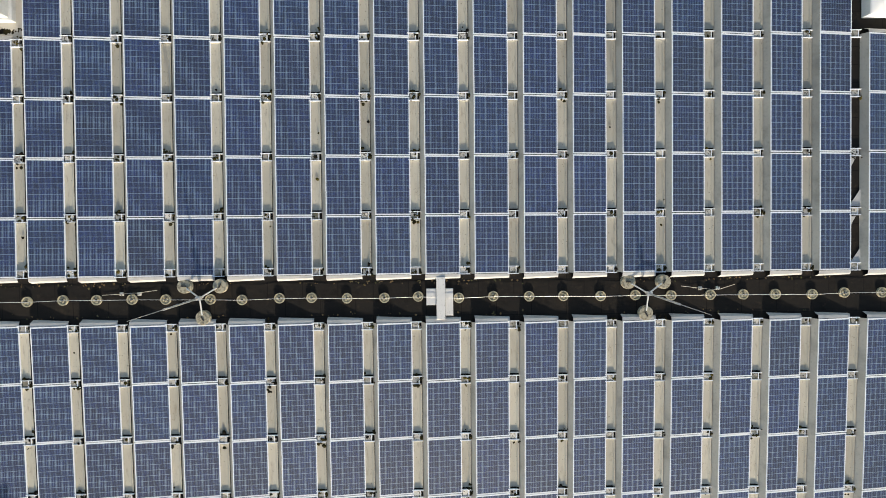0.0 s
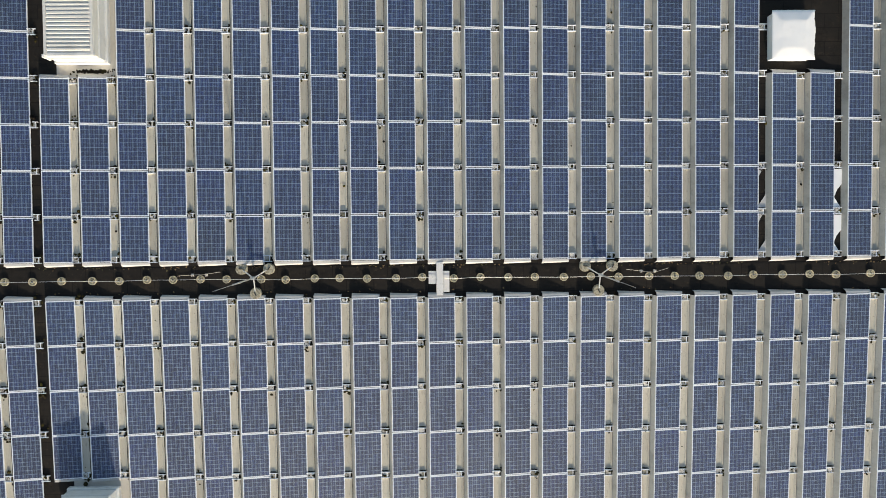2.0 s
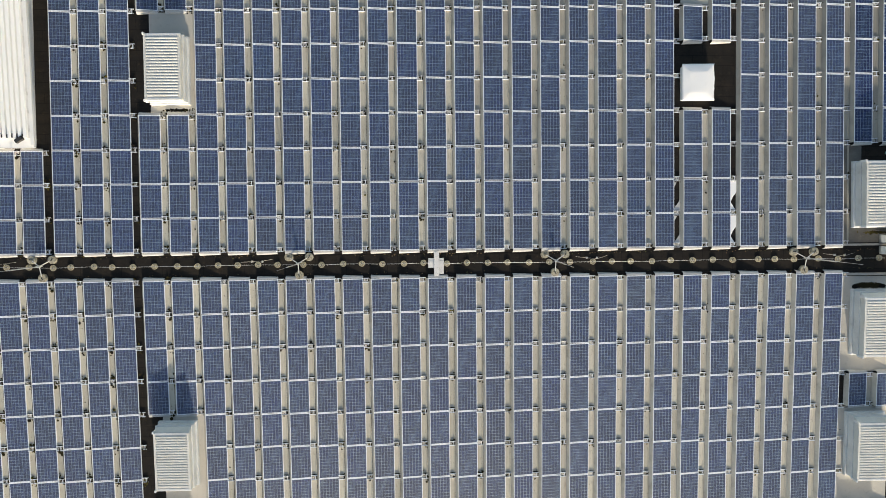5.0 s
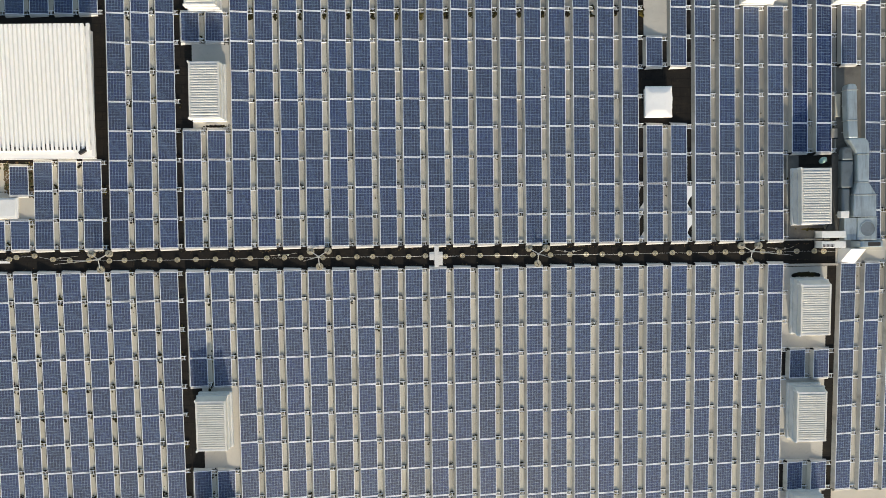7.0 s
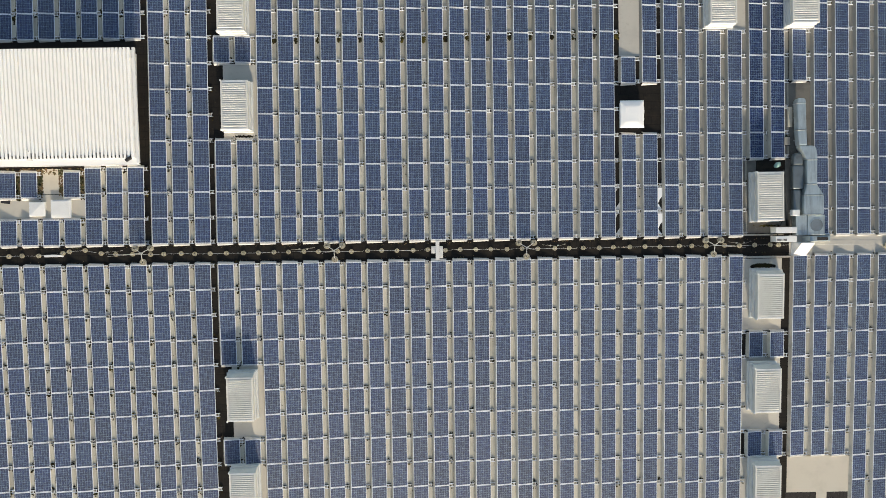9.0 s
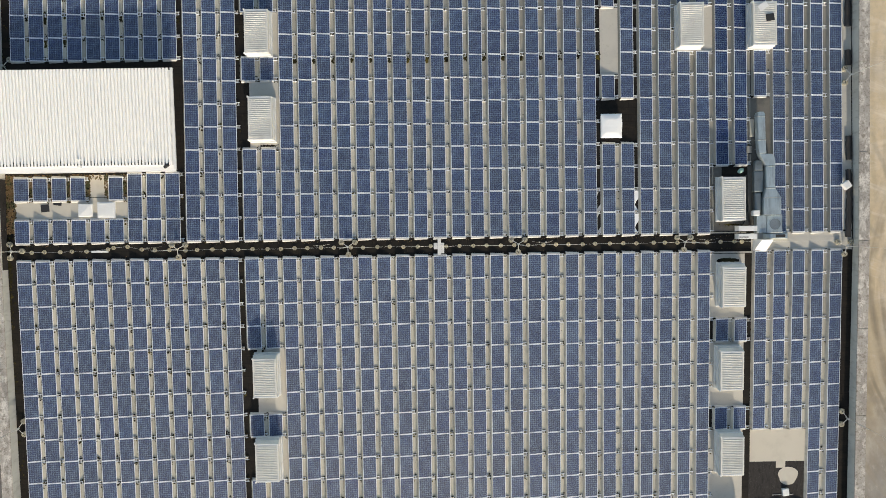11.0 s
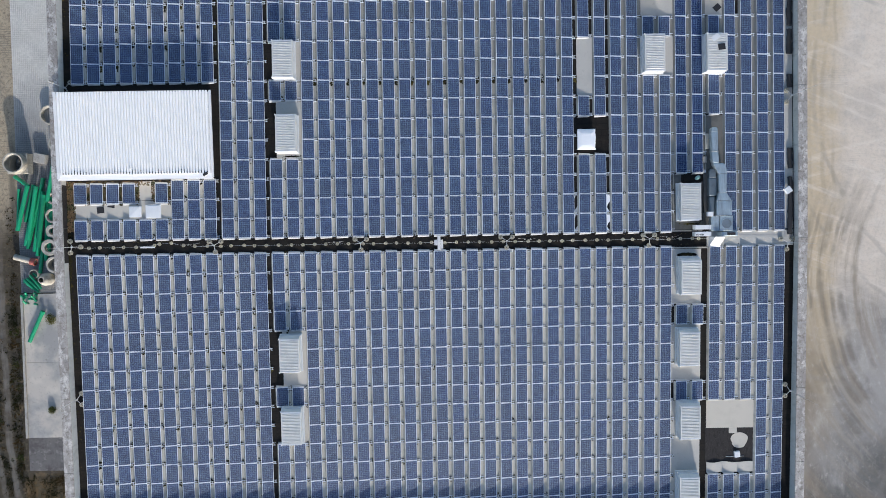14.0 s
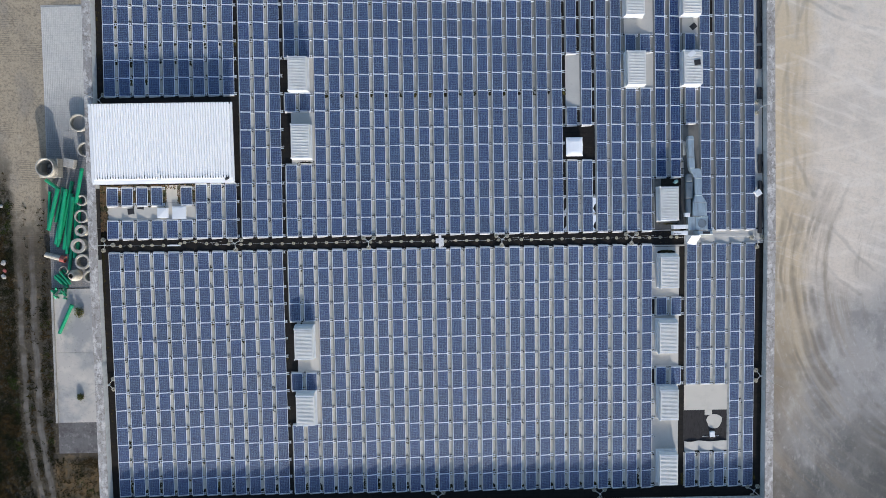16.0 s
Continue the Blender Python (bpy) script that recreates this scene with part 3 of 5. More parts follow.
for name, x0, x1 in (("wall_west", X0, XI0), ("wall_east", XI1, X1)):
    bm = bmesh.new()
    for ya, yb in ((-Y1, 0.0), (0.0, Y1)):
        gable_run(bm, x0, x1, ya, yb, 0.0, -0.10)
    w = tagged(part(name, bm, WALL), "plain rendered hall gable wall rising into a parapet", "wall", kind="structure")
    xa, xb = (x0 - 0.03, x1 + 0.01) if name == "wall_west" else (x0 - 0.01, x1 + 0.03)
    for i in range(8):
        bm = bmesh.new()
        gable_run(bm, xa, xb, -Y1 + 2 * Y1 * i / 8 + 0.012, -Y1 + 2 * Y1 * (i + 1) / 8 - 0.012, None, 0.0)
        bevel(bm, 0.015, 1)
        part("coping_slab", bm, COPING, w)
for name, y0, y1 in (("wall_south", -Y1, -YI), ("wall_north", YI, Y1)):
    bm = bmesh.new()
    box(bm, XI0, XI1, y0, y1, 0, EAVES_TOP - 0.10)
    w = tagged(part(name, bm, WALL), "plain rendered hall wall rising into a parapet", "wall", kind="structure")
    for i in range(8):
        bm = bmesh.new()
        p, q = XI0 + (XI1 - XI0) * i / 8 + 0.012, XI0 + (XI1 - XI0) * (i + 1) / 8 - 0.012
        box(bm, p, q, y0 - 0.03, y1 + 0.03, EAVES_TOP - 0.098, EAVES_TOP)
        bevel(bm, 0.015, 1)
        part("coping_slab", bm, COPING, w)


# ---------------------------------------------------------------- solar rows
TILT = 8.7
PW, PL = 0.992, 1.65


def shared(name, build, material):
    bm = bmesh.new()
    build(bm)
    return mesh(name, bm, material)


def frame_bars(bm):
    b, h = 0.034, 0.04
    w = 0.027
    box(bm, 0, w, 0, PL, -h, 0)
    box(bm, PW - w, PW, 0, PL, -h, 0)
    box(bm, w, PW - w, 0, b, -h, 0)
    box(bm, w, PW - w, PL - b, PL, -h, 0)


def laminate(bm):
    box(bm, 0.0, PW - 0.048, 0.0, PL - 0.048, -0.012, 0.0)


def deflector_sheet(n):
    def build(bm):
        a, b = 0.006, n * ROW - 0.006
        wedge(bm, [(-0.140, a, 0.004), (-0.134, a, 0.004), (-0.134, b, 0.004), (-0.140, b, 0.004),
                   (-0.010, a, HI - 0.012), (-0.004, a, HI - 0.012), (-0.004, b, HI - 0.012), (-0.010, b, HI - 0.012)])
    return build


def gap_plate(bm):
    """A shallow tray between two rows, its long edges turned up, with two pressed seams."""
    a, b = PW * math.cos(radians(TILT)) - 0.03, COL - 0.145
    y0, y1 = 0.162, ROW - 0.12
    prof = [(a, 0.030), (a + 0.030, 0.022), (a + 0.052, 0.012), (b - 0.085, 0.012), (b - 0.055, 0.024), (b - 0.035, 0.040), (b, 0.044)]
    top = [[bm.verts.new((x, y, z)) for x, z in prof] for y in (y0, y1)]
    low = [[bm.verts.new((x, y, z - 0.006)) for x, z in prof] for y in (y0, y1)]
    n = len(prof)
    for k in range(n - 1):
        bm.faces.new((top[0][k], top[0][k + 1], top[1][k + 1], top[1][k]))
        bm.faces.new((low[1][k], low[1][k + 1], low[0][k + 1], low[0][k]))
    for e in (0, 1):
        bm.faces.new([v for v in top[e]] + [v for v in low[e]][::-1])
    for k in (0, n - 1):
        bm.faces.new((top[0][k], top[1][k], low[1][k], low[0][k]))
    for y in (ROW * 0.36, ROW * 0.64):
        box(bm, a + 0.055, b - 0.088, y - 0.004, y + 0.004, 0.0125, 0.0138)


def bracket_rails(bm):
    a, b = PW * math.cos(radians(TILT)) - 0.05, COL - 0.13
    box(bm, a, b, -0.115, -0.092, 0.02, 0.075)
    box(bm, a, b, 0.092, 0.115, 0.02, 0.075)
    box(bm, b - 0.10, b - 0.08, -0.092, 0.092, 0.02, 0.07)


def block_lump(bm):
    a = PW * math.cos(radians(TILT)) + 0.005
    box(bm, a, a + 0.21, -0.083, 0.083, 0.004, 0.06)
    bevel(bm, 0.012, 1)


def end_sheet(s, wide=True):
    """The folded cover at the end of a row: a flat lip, then a steep skirt; s = -1 towards -y, 1 towards +y."""
    def build(bm):
        c, w = math.cos(radians(TILT)), PW
        lowz = HI - w * math.sin(radians(TILT))
        lip = 0.085 if wide else 0.10
        hi_out, lo_out = (0.16, 0.115) if wide else (0.165, 0.125)
        back = -0.05 if wide else -0.02
        rims = ([(-0.01, 0, HI - 0.008), (w * c, 0, lowz - 0.008)],
                [(-0.012, s * lip, HI - 0.022), (w * c, s * lip * 0.8, lowz - 0.014)],
                [(back, s * hi_out, 0.006), (w * c, s * lo_out, 0.006)])
        off = Vector((0, 0, -0.006))
        a = [[bm.verts.new(p) for p in r] for r in rims]
        b = [[bm.verts.new(Vector(p) + off) for p in r] for r in rims]
        for k in (0, 1):
            bm.faces.new((a[k][0], a[k][1], a[k + 1][1], a[k + 1][0]))
            bm.faces.new((b[k][0], b[k + 1][0], b[k + 1][1], b[k][1]))
            for e in (0, 1):
                bm.faces.new((a[k][e], a[k + 1][e], b[k + 1][e], b[k][e]))
        bm.faces.new((a[0][0], b[0][0], b[0][1], a[0][1]))
        bm.faces.new((a[2][0], a[2][1], b[2][1], b[2][0]))
    return build


ME_FRAME = shared("panel_frame", frame_bars, ALU)
ME_GLASS = shared("panel_glass", laminate, GLASS)
ME_CLEAN = shared("panel_glass_clean", laminate, GLASS_CLEAN)
ME_DEFLECT = {n: shared("deflector", deflector_sheet(n), GREY_PLATE) for n in range(1, 15)}
ME_GAP = shared("gap_cover", gap_plate, GAP)
ME_RAILS = shared("bracket", bracket_rails, ALU)
ME_BLOCK = shared("ballast", block_lump, BALLAST)
ME_END_S = shared("end_cover", end_sheet(-1), WHITE_PLATE)
ME_END_N = shared("end_cover_far", end_sheet(1), WHITE_PLATE)
ME_LANE_S = shared("end_cover_slim", end_sheet(-1, False), WHITE_PLATE)
ME_LANE_N = shared("end_cover_slim_far", end_sheet(1, False), WHITE_PLATE)
PANEL_M = Matrix.Translation((0, 0.01, HI)) @ pose(0, 0, 0, 0, TILT, 0)
rng = random.Random(4)
junctions = []


def solar_row(block, i, upper, r0, r1, gap=True, clean=False, dy=0.0, last=False, bare=99):
    """A row of panels on ballasted brackets, from row r0 to r1, counted from the lane; past row bare the gap lies open."""
    x = col_x(block, i, upper)
    y = (r0 * ROW if upper else -r1 * ROW) + dy
    m = (UP if upper else DOWN) @ Matrix.Translation((x, y, 0))
    n = r1 - r0
    label = "row of deep blue solar panels on low ballasted mounts" if clean else "row of dusty blue solar panels on low ballasted mounts"
    row = thing("solar_panel_row", m, label, "solar panels", "rows of solar panels on the hall roof")
    for k in range(n):
        p = part("solar_panel", ME_FRAME, None, row)
        p.matrix_basis = Matrix.Translation((rng.uniform(-0.006, 0.006), k * ROW + rng.uniform(-0.004, 0.004), 0)) @ PANEL_M @ pose(0, 0, 0, 0, rng.uniform(-0.35, 0.35), rng.uniform(-0.12, 0.12))
        g = part("cell_glass", ME_CLEAN if clean else ME_GLASS, None, p)
        g.matrix_basis = Matrix.Translation((0.024, 0.024, -0.005))
        if gap and k < bare:
            s = part("gap_cover", ME_GAP, None, row)
            s.matrix_basis = Matrix.Translation((0, k * ROW, 0))
    for k in range(n + 1):
        yk = k * ROW + (0.10 if k == 0 else -0.10 if k == n else 0)
        if last:
            break
        part("bracket", ME_RAILS, None, row).matrix_basis = Matrix.Translation((0, yk, 0))
        b = part("ballast_block", ME_BLOCK, None, row)
        b.matrix_basis = Matrix.Translation((rng.uniform(-0.01, 0.02), yk + rng.uniform(-0.01, 0.01), 0))
        junctions.append((m @ Vector((1.16, yk, 0.03)), block, i, upper))
    part("wind_deflector", ME_DEFLECT[n], None, row)
    part("end_plate", ME_LANE_S if upper and r0 == 0 else ME_END_S, None, row)
    part("end_plate", ME_LANE_N if r0 == 0 and not upper else ME_END_N, None, row).matrix_basis = Matrix.Translation((0, n * ROW, 0))
    return row


# lower slope
for i in range(12):
    solar_row("L", i, False, 0, 14, gap=i < 11)
for i in range(25):
    if i < 2:
        for a, b in ((0, 4), (7, 8), (10, 14)):
            solar_row("M", i, False, a, b)
    else:
        solar_row("M", i, False, 0, 14, gap=i < 24)
for i in (25, 26):
    for a, b in ((3, 4), (7, 8)):
        solar_row("M", i, False, a, b, gap=i < 26)
for i in range(5):
    if i < 3:
        solar_row("R", i, False, 0, 8)
        solar_row("R", i, False, 12, 14)
    else:
        solar_row("R", i, False, 0, 14, gap=i < 4, last=i == 4)
# upper slope
for i in range(9):
    if i < 6:
        solar_row("L", i, True, 0, 1)
        if i != 4:
            solar_row("L", i, True, 2, 3, gap=False, dy=-0.24)
    else:
        solar_row("L", i, True, 0, 3, gap=i < 8)
    solar_row("L", i, True, 8, 14, gap=i < 8, dy=-0.02)
for i in range(3):
    solar_row("T", i, True, 0, 14, gap=i < 2)
for i in range(25):
    if i < 2:
        for a, b in ((0, 4), (7, 8), (10, 14)):
            solar_row("M", i, True, a, b)
    elif i == 19:
        solar_row("M", i, True, 0, 4)
        solar_row("M", i, True, 6, 7, gap=False)
        solar_row("M", i, True, 10, 14, gap=False)
    elif i == 20:
        solar_row("M", i, True, 0, 4, gap=False)
        solar_row("M", i, True, 6, 14, gap=False)
    elif i in (23, 24):
        solar_row("M", i, True, 0, 8)
        solar_row("M", i, True, 10, 11)
    else:
        solar_row("M", i, True, 0, 14, gap=i != 18)
for i in (25, 26):
    solar_row("M", i, True, 3, 14, clean=True)
solar_row("R", 0, True, 6, 8)
solar_row("R", 0, True, 10, 11)
for i in range(1, 5):
    solar_row("R", i, True, 0, 14, gap=i < 4, last=i == 4, bare=11 if i == 1 else 99)


def on_roof(x, y, lift=0.0, turn=0.0):
    """A pose on the roof skin, leaning with its slope."""
    a = -SLOPE if y > LANE else SLOPE if y < -LANE else 0.0
    return Matrix.Translation((x, y, skin(x, y) + lift)) @ pose(0, 0, 0, a) @ pose(0, 0, 0, 0, 0, turn)


def sheet(name, material, x0, x1, y0, y1, label, category="roof sheet", lift=0.004, thick=0.012):
    """A flat sheet laid on one slope of the roof."""
    cx, cy = (x0 + x1) / 2, (y0 + y1) / 2
    bm = bmesh.new()
    box(bm, x0 - cx, x1 - cx, y0 - cy, y1 - cy, 0, thick)
    ob = part(name, bm, material)
    ob.matrix_basis = on_roof(cx, cy, lift)
    return tagged(ob, label, category, kind="structure")


# light roof felt round the vents, and along the lane's far end
for x0, x1, y0, y1 in ((-13.36, -11.12, 7.40, 12.30), (-13.36, -11.12, 14.08, 17.34), (-13.28, -11.02, -12.32, -7.40), (-13.28, -11.02, -17.34, -14.08),
                       (20.42, 22.98, -5.62, -0.86), (20.42, 22.98, -12.32, -7.40), (20.42, 22.98, -24.0, -14.08),
                       (20.42, 23.5, 0.80, 2.2), (20.42, 21.3, 2.21, 5.6), (17.95, 20.86, 14.08, 17.34), (17.95, 20.86, 19.1, 24.0), (23.4, 25.1, 14.08, 17.34), (23.4, 25.1, 19.1, 24.0),
                       (23.22, 24.95, 0.8, 10.6), (23.45, 30.9, -0.66, 0.66), (30.22, 30.9, 0.8, 25.3), (12.42, 13.78, 12.45, 17.30), (-30.8, -22.45, 2.42, 3.98), (-25.25, -23.85, 4.02, 5.65)):
    dark = x0 > 20 and x1 < 25.2 and 0 < y0 < 5
    sheet("roof_felt_patch", GREY_MEMBRANE if dark else BEIGE if x0 < -25 and y0 < 4.5 and y0 > 0 else LIGHT_MEMBRANE, x0, x1, y0, y1, "grey weathered roof felt patch" if dark else "light grey weathered roof felt patch")
sheet("cover_board", BEIGE, 23.55, 27.72, -16.6, -14.1, "plain beige roofing board laid on black felt", lift=0.004, thick=0.02)
sheet("cover_board", BEIGE, 25.55, 26.25, -17.1, -16.606, "plain beige roofing board laid on black felt", lift=0.004, thick=0.02)

for k in range(4):
    sheet("roof_felt_dark", DARK_FELT, 23.5 + 1.06 * k, 24.55 + 1.06 * k, -19.75, -14.05, "dark brown weathered roof felt sheet", lift=-0.008)
# a round patch and a folded sheet on the black felt
bm = bmesh.new()
rr = random.Random(11)
prism(bm, [((0.72 + 0.07 * math.sin(3 * a) + rr.uniform(-0.03, 0.03)) * math.cos(a), (0.74 + 0.05 * math.cos(2 * a)) * math.sin(a)) for a in [2 * math.pi * i / 28 for i in range(28)]], 0, 0.02)
ob = tagged(part("round_roof_patch", bm, BEIGE), "round beige roofing patch on black felt", "roof patch")
ob.matrix_basis = on_roof(26.47, -17.73, 0.006)
bm = bmesh.new()
n = 30
rows = []
for i in range(n + 1):
    x = -2.05 + 4.1 * i / n
    z = 0.09 * abs(math.sin(math.pi * 3 * i / n)) + 0.015
    y = 0.46 - 0.05 * math.sin(x * 3)
    rows.append([bm.verts.new(c) for c in ((x, -0.46, z * 0.3), (x, y, z), (x, y, z + 0.012), (x, -0.46, z * 0.3 + 0.012))])
for p, q in zip(rows, rows[1:]):
    for k in range(4):
        bm.faces.new((p[k], p[(k + 1) % 4], q[(k + 1) % 4], q[k]))
bm.faces.new(rows[0])
bm.faces.new(rows[-1][::-1])
ob = tagged(part("folded_sheet", bm, LIGHT_MEMBRANE), "pale buckled roofing sheet lying by the panels", "roofing sheet")
ob.matrix_basis = on_roof(25.65, -20.1, 0.004)
bm = bmesh.new()
box(bm, -0.24, 0.24, -0.27, 0.27, 0, 0.2)
bevel(bm, 0.02)
ob = tagged(part("small_white_box", bm, WHITE), "small white plastic box on black roof felt", "box")
ob.matrix_basis = on_roof(26.25, -18.95, 0, 6)
for x, y, l in ((25.75, -19.2, 0.9), (26.75, -19.18, 0.35)):
    bm = bmesh.new()
    rod_between(bm, (-l / 2, 0, 0.02), (l / 2, 0.03, 0.02), 0.02)
    ob = tagged(part("offcut_strip", bm, WHITE_PLATE), "thin pale metal offcut lying on black felt", "offcut")
    ob.matrix_basis = on_roof(x, y, 0.002)


# ---------------------------------------------------------------- rooftop vents
def rooftop_vent(x, y, cut=0.0):
    """A louvred vent: a kerb, a body with a flange, and a ribbed hood whose far end may slope down."""
    m = on_roof(x, y, 0.002)
    v = thing("rooftop_vent", m, "cream metal rooftop vent with a ribbed hood on light felt", "roof vent", "ribbed roof vents")
    bm = bmesh.new()
    box(bm, -0.96, 0.96, -1.63, 1.63, 0.0, 0.22)
    bevel(bm, 0.02, 1)
    part("kerb", bm, VENT_BODY, v)
    bm = bmesh.new()
    box(bm, -0.88, 0.88, -1.56, 1.56, 0.22, 0.62)
    bevel(bm, 0.02, 1)
    body = part("body", bm, VENT_BODY, v, "pale grey sheet metal body")
    bm = bmesh.new()
    box(bm, -0.905, 0.905, -1.585, 1.585, 0.62, 0.665)
    bevel(bm, 0.012, 1)
    part("flange", bm, VENT_BODY, body)
    far = 1.54 - cut
    hood_bm = bmesh.new()
    wedge(hood_bm, [(-0.86, -1.54, 0.666), (0.86, -1.54, 0.666), (0.86, 1.54, 0.666), (-0.86, 1.54, 0.666), (-0.86, -1.54, 0.98), (0.86, -1.54, 0.98), (0.86, far, 0.98), (-0.86, far, 0.98)])
    bevel(hood_bm, 0.015, 1)
    hood = part("hood", hood_bm, VENT, v)
    for yy in (-1.50, far - 0.04):
        bm = bmesh.new()
        box(bm, -0.88, 0.88, yy - 0.07, yy + 0.07, 0.93, 1.0)
        bevel(bm, 0.03, 2)
        part("hood_edge", bm, VENT_BODY, hood)
    for s in (-1, 1):
        bm = bmesh.new()
        box(bm, s * 0.80 - 0.05, s * 0.80 + 0.05, -1.53, far - 0.01, 0.985, 1.02)
        part("hood_edge", bm, VENT, hood)
    for yy in (-1.57, far + 0.02):
        bm = bmesh.new()
        box(bm, -0.90, -0.83, yy - 0.05, yy + 0.05, 0.60, 1.05)
        part("corner_post", bm, WHITE, hood)
    count = 20
    for k in range(count):
        yy = -1.40 + (far + 1.26) * (k + 0.5) / count
        bm = bmesh.new()
        wedge(bm, [(-0.74, yy - 0.054, 0.985), (0.74, yy - 0.054, 0.985), (0.74, yy + 0.054, 0.985), (-0.74, yy + 0.054, 0.985),
                   (-0.74, yy - 0.030, 1.022), (0.74, yy - 0.030, 1.022), (0.74, yy + 0.030, 1.022), (-0.74, yy + 0.030, 1.022)])
        part("rib", bm, VENT, hood)
    return v


first = rooftop_vent(-12.36, 9.46)
for x, y in ((-12.52, 15.70), (21.76, 3.15), (18.85, 15.75), (24.10, 15.72), (18.80, 22.2), (24.06, 22.2)):
    copy_thing(first, on_roof(x, y, 0.002))
second = rooftop_vent(-12.50, -9.30, 0.22)
for x, y in ((-12.52, -15.62), (21.80, -3.12), (21.72, -9.27), (21.82, -15.68), (21.80, -21.95)):
    copy_thing(second, on_roof(x, y, 0.002))

# dark felt turned up against the inner face of the west parapet
for ya, yb in ((-1.24, 1.7), (1.71, 5.4)):
    bm = bmesh.new()
    box(bm, XI0 + 0.003, XI0 + 0.02, ya, yb, skin(0, max(abs(ya), abs(yb))) + 0.002, TOP - 0.17)
    tagged(part("felt_upstand", bm, DARK_FELT), "dark weathered roof felt turned up against the parapet", "roof felt", kind="structure")

# two loose boards on one vent, a dark mat beside
bm = bmesh.new()
box(bm, -0.34, 0.34, -0.22, 0.22, 0, 0.03)
ob = tagged(part("loose_board", bm, WHITE), "pale board lying on a vent hood", "board")
ob.matrix_basis = on_roof(23.95, 16.95, 1.03, 35)
bm = bmesh.new()
box(bm, -0.29, 0.29, -0.25, 0.25, 0, 0.04)
ob = tagged(part("loose_mat", bm, DARK), "dark rubber mat lying on a vent hood", "mat")
ob.matrix_basis = on_roof(24.45, 16.15, 1.03, 8)
bm = bmesh.new()
box(bm, -0.29, 0.29, -0.25, 0.25, 0, 0.04)
ob = tagged(part("loose_mat", bm, DARK), "dark rubber mat lying on light felt", "mat")
ob.matrix_basis = on_roof(24.5, 19.75, 0.02, 40)

# ---------------------------------------------------------------- the white shed at the roof's edge
SH = thing("roof_shed", Matrix.Translation((-25.2, 9.4, 0)), "low white shed on the roof with ribbed metal sheets", "shed")
SX0, SX1, SY0, SY1, SZ = -6.40, 6.66, -3.59, 3.73, RIDGE + 0.54
PITCH = math.tan(radians(1.6))
LEAN = Matrix.Translation((0, SY0, SZ)) @ pose(0, 0, 0, 1.6) @ Matrix.Translation((0, -SY0, -SZ))
for nm, a in (("wall", (SX0 + 0.15, SX1 - 0.40, SY0 + 0.1, SY0 + 0.25)), ("wall", (SX0 + 0.15, SX1 - 0.40, SY1 - 0.25, SY1 - 0.1)),
              ("wall", (SX0 + 0.15, SX0 + 0.3, SY0 + 0.25, SY1 - 0.25)), ("wall", (SX1 - 0.55, SX1 - 0.40, SY0 + 0.25, SY1 - 0.25))):
    bm = bmesh.new()
    low = RIDGE - 0.62 if a[1] - a[0] < 1 and a[0] > 0 else RIDGE - 0.55
    if a[0] < -6 and a[1] - a[0] < 1:
        low = RIDGE + 0.40
    h0, h1 = (SZ - 0.07 + PITCH * (v - SY0) for v in (a[2], a[3]))
    wedge(bm, [(a[0], a[2], low), (a[1], a[2], low), (a[1], a[3], low), (a[0], a[3], low), (a[0], a[2], h0), (a[1], a[2], h0), (a[1], a[3], h1), (a[0], a[3], h1)])
    part(nm, bm, WHITE, SH)
bm = bmesh.new()
box(bm, SX0, SX1, SY0, SY1 - 0.16, SZ - 0.06, SZ)
roof = part("roof_sheet", bm, TROUGH, SH)
roof.matrix_basis = LEAN
bm = bmesh.new()
box(bm, SX0 + 0.01, SX1 - 0.01, SY0 + 0.004, SY0 + 0.41, SZ - 0.02, SZ + 0.003)
part("eaves_flashing", bm, WHITE_ROOF, roof)
ribs = 52
rib_me = None
for k in range(ribs):
    xx = SX0 + 0.25 + (SX1 - SX0 - 0.45) * (k + 0.5) / ribs
    if rib_me is None:
        bm = bmesh.new()
        wedge(bm, [(-0.085, SY0 + 0.42, 0), (0.085, SY0 + 0.42, 0), (0.085, SY1 - 0.02, 0), (-0.085, SY1 - 0.02, 0),
                   (-0.075, SY0 + 0.42, 0.13), (0.075, SY0 + 0.42, 0.13), (0.075, SY1 - 0.02, 0.13), (-0.075, SY1 - 0.02, 0.13)])
        rib_me = mesh("roof_rib", bm, WHITE_ROOF)
    r = part("rib", rib_me, None, roof)
    r.matrix_basis = Matrix.Translation((xx, 0, SZ))
    if k < ribs - 1:
        # dark blocks at the eaves end of the troughs, each with its own length
        bm = bmesh.new()
        box(bm, -0.036, 0.036, 0.0, rng.choice((0.12, 0.16, 0.18, 0.20, 0.34)), 0.002, 0.11)
        dark_block = part("trough_block", bm, DARK, roof)
        dark_block.matrix_basis = Matrix.Translation((xx + (SX1 - SX0 - 0.45) / ribs / 2 + rng.uniform(-0.008, 0.008), SY0 + 0.425, SZ))
for a in ((SX0 - 0.04, SX1 + 0.05, SY0 - 0.06, SY0 + 0.001), (SX0 - 0.08, SX0 + 0.16, SY0 + 0.06, SY1), (SX1 - 0.12, SX1 + 0.05, SY0 + 0.06, SY1)):
    bm = bmesh.new()
    box(bm, *a, SZ - (0.11 if a[1] - a[0] > 2 or a[0] > 0 else 0.06), SZ + (0.0 if a[1] - a[0] > 2 else 0.05))
    bevel(bm, 0.012, 1)
    part("edge_trim", bm, WHITE, SH).matrix_basis = LEAN
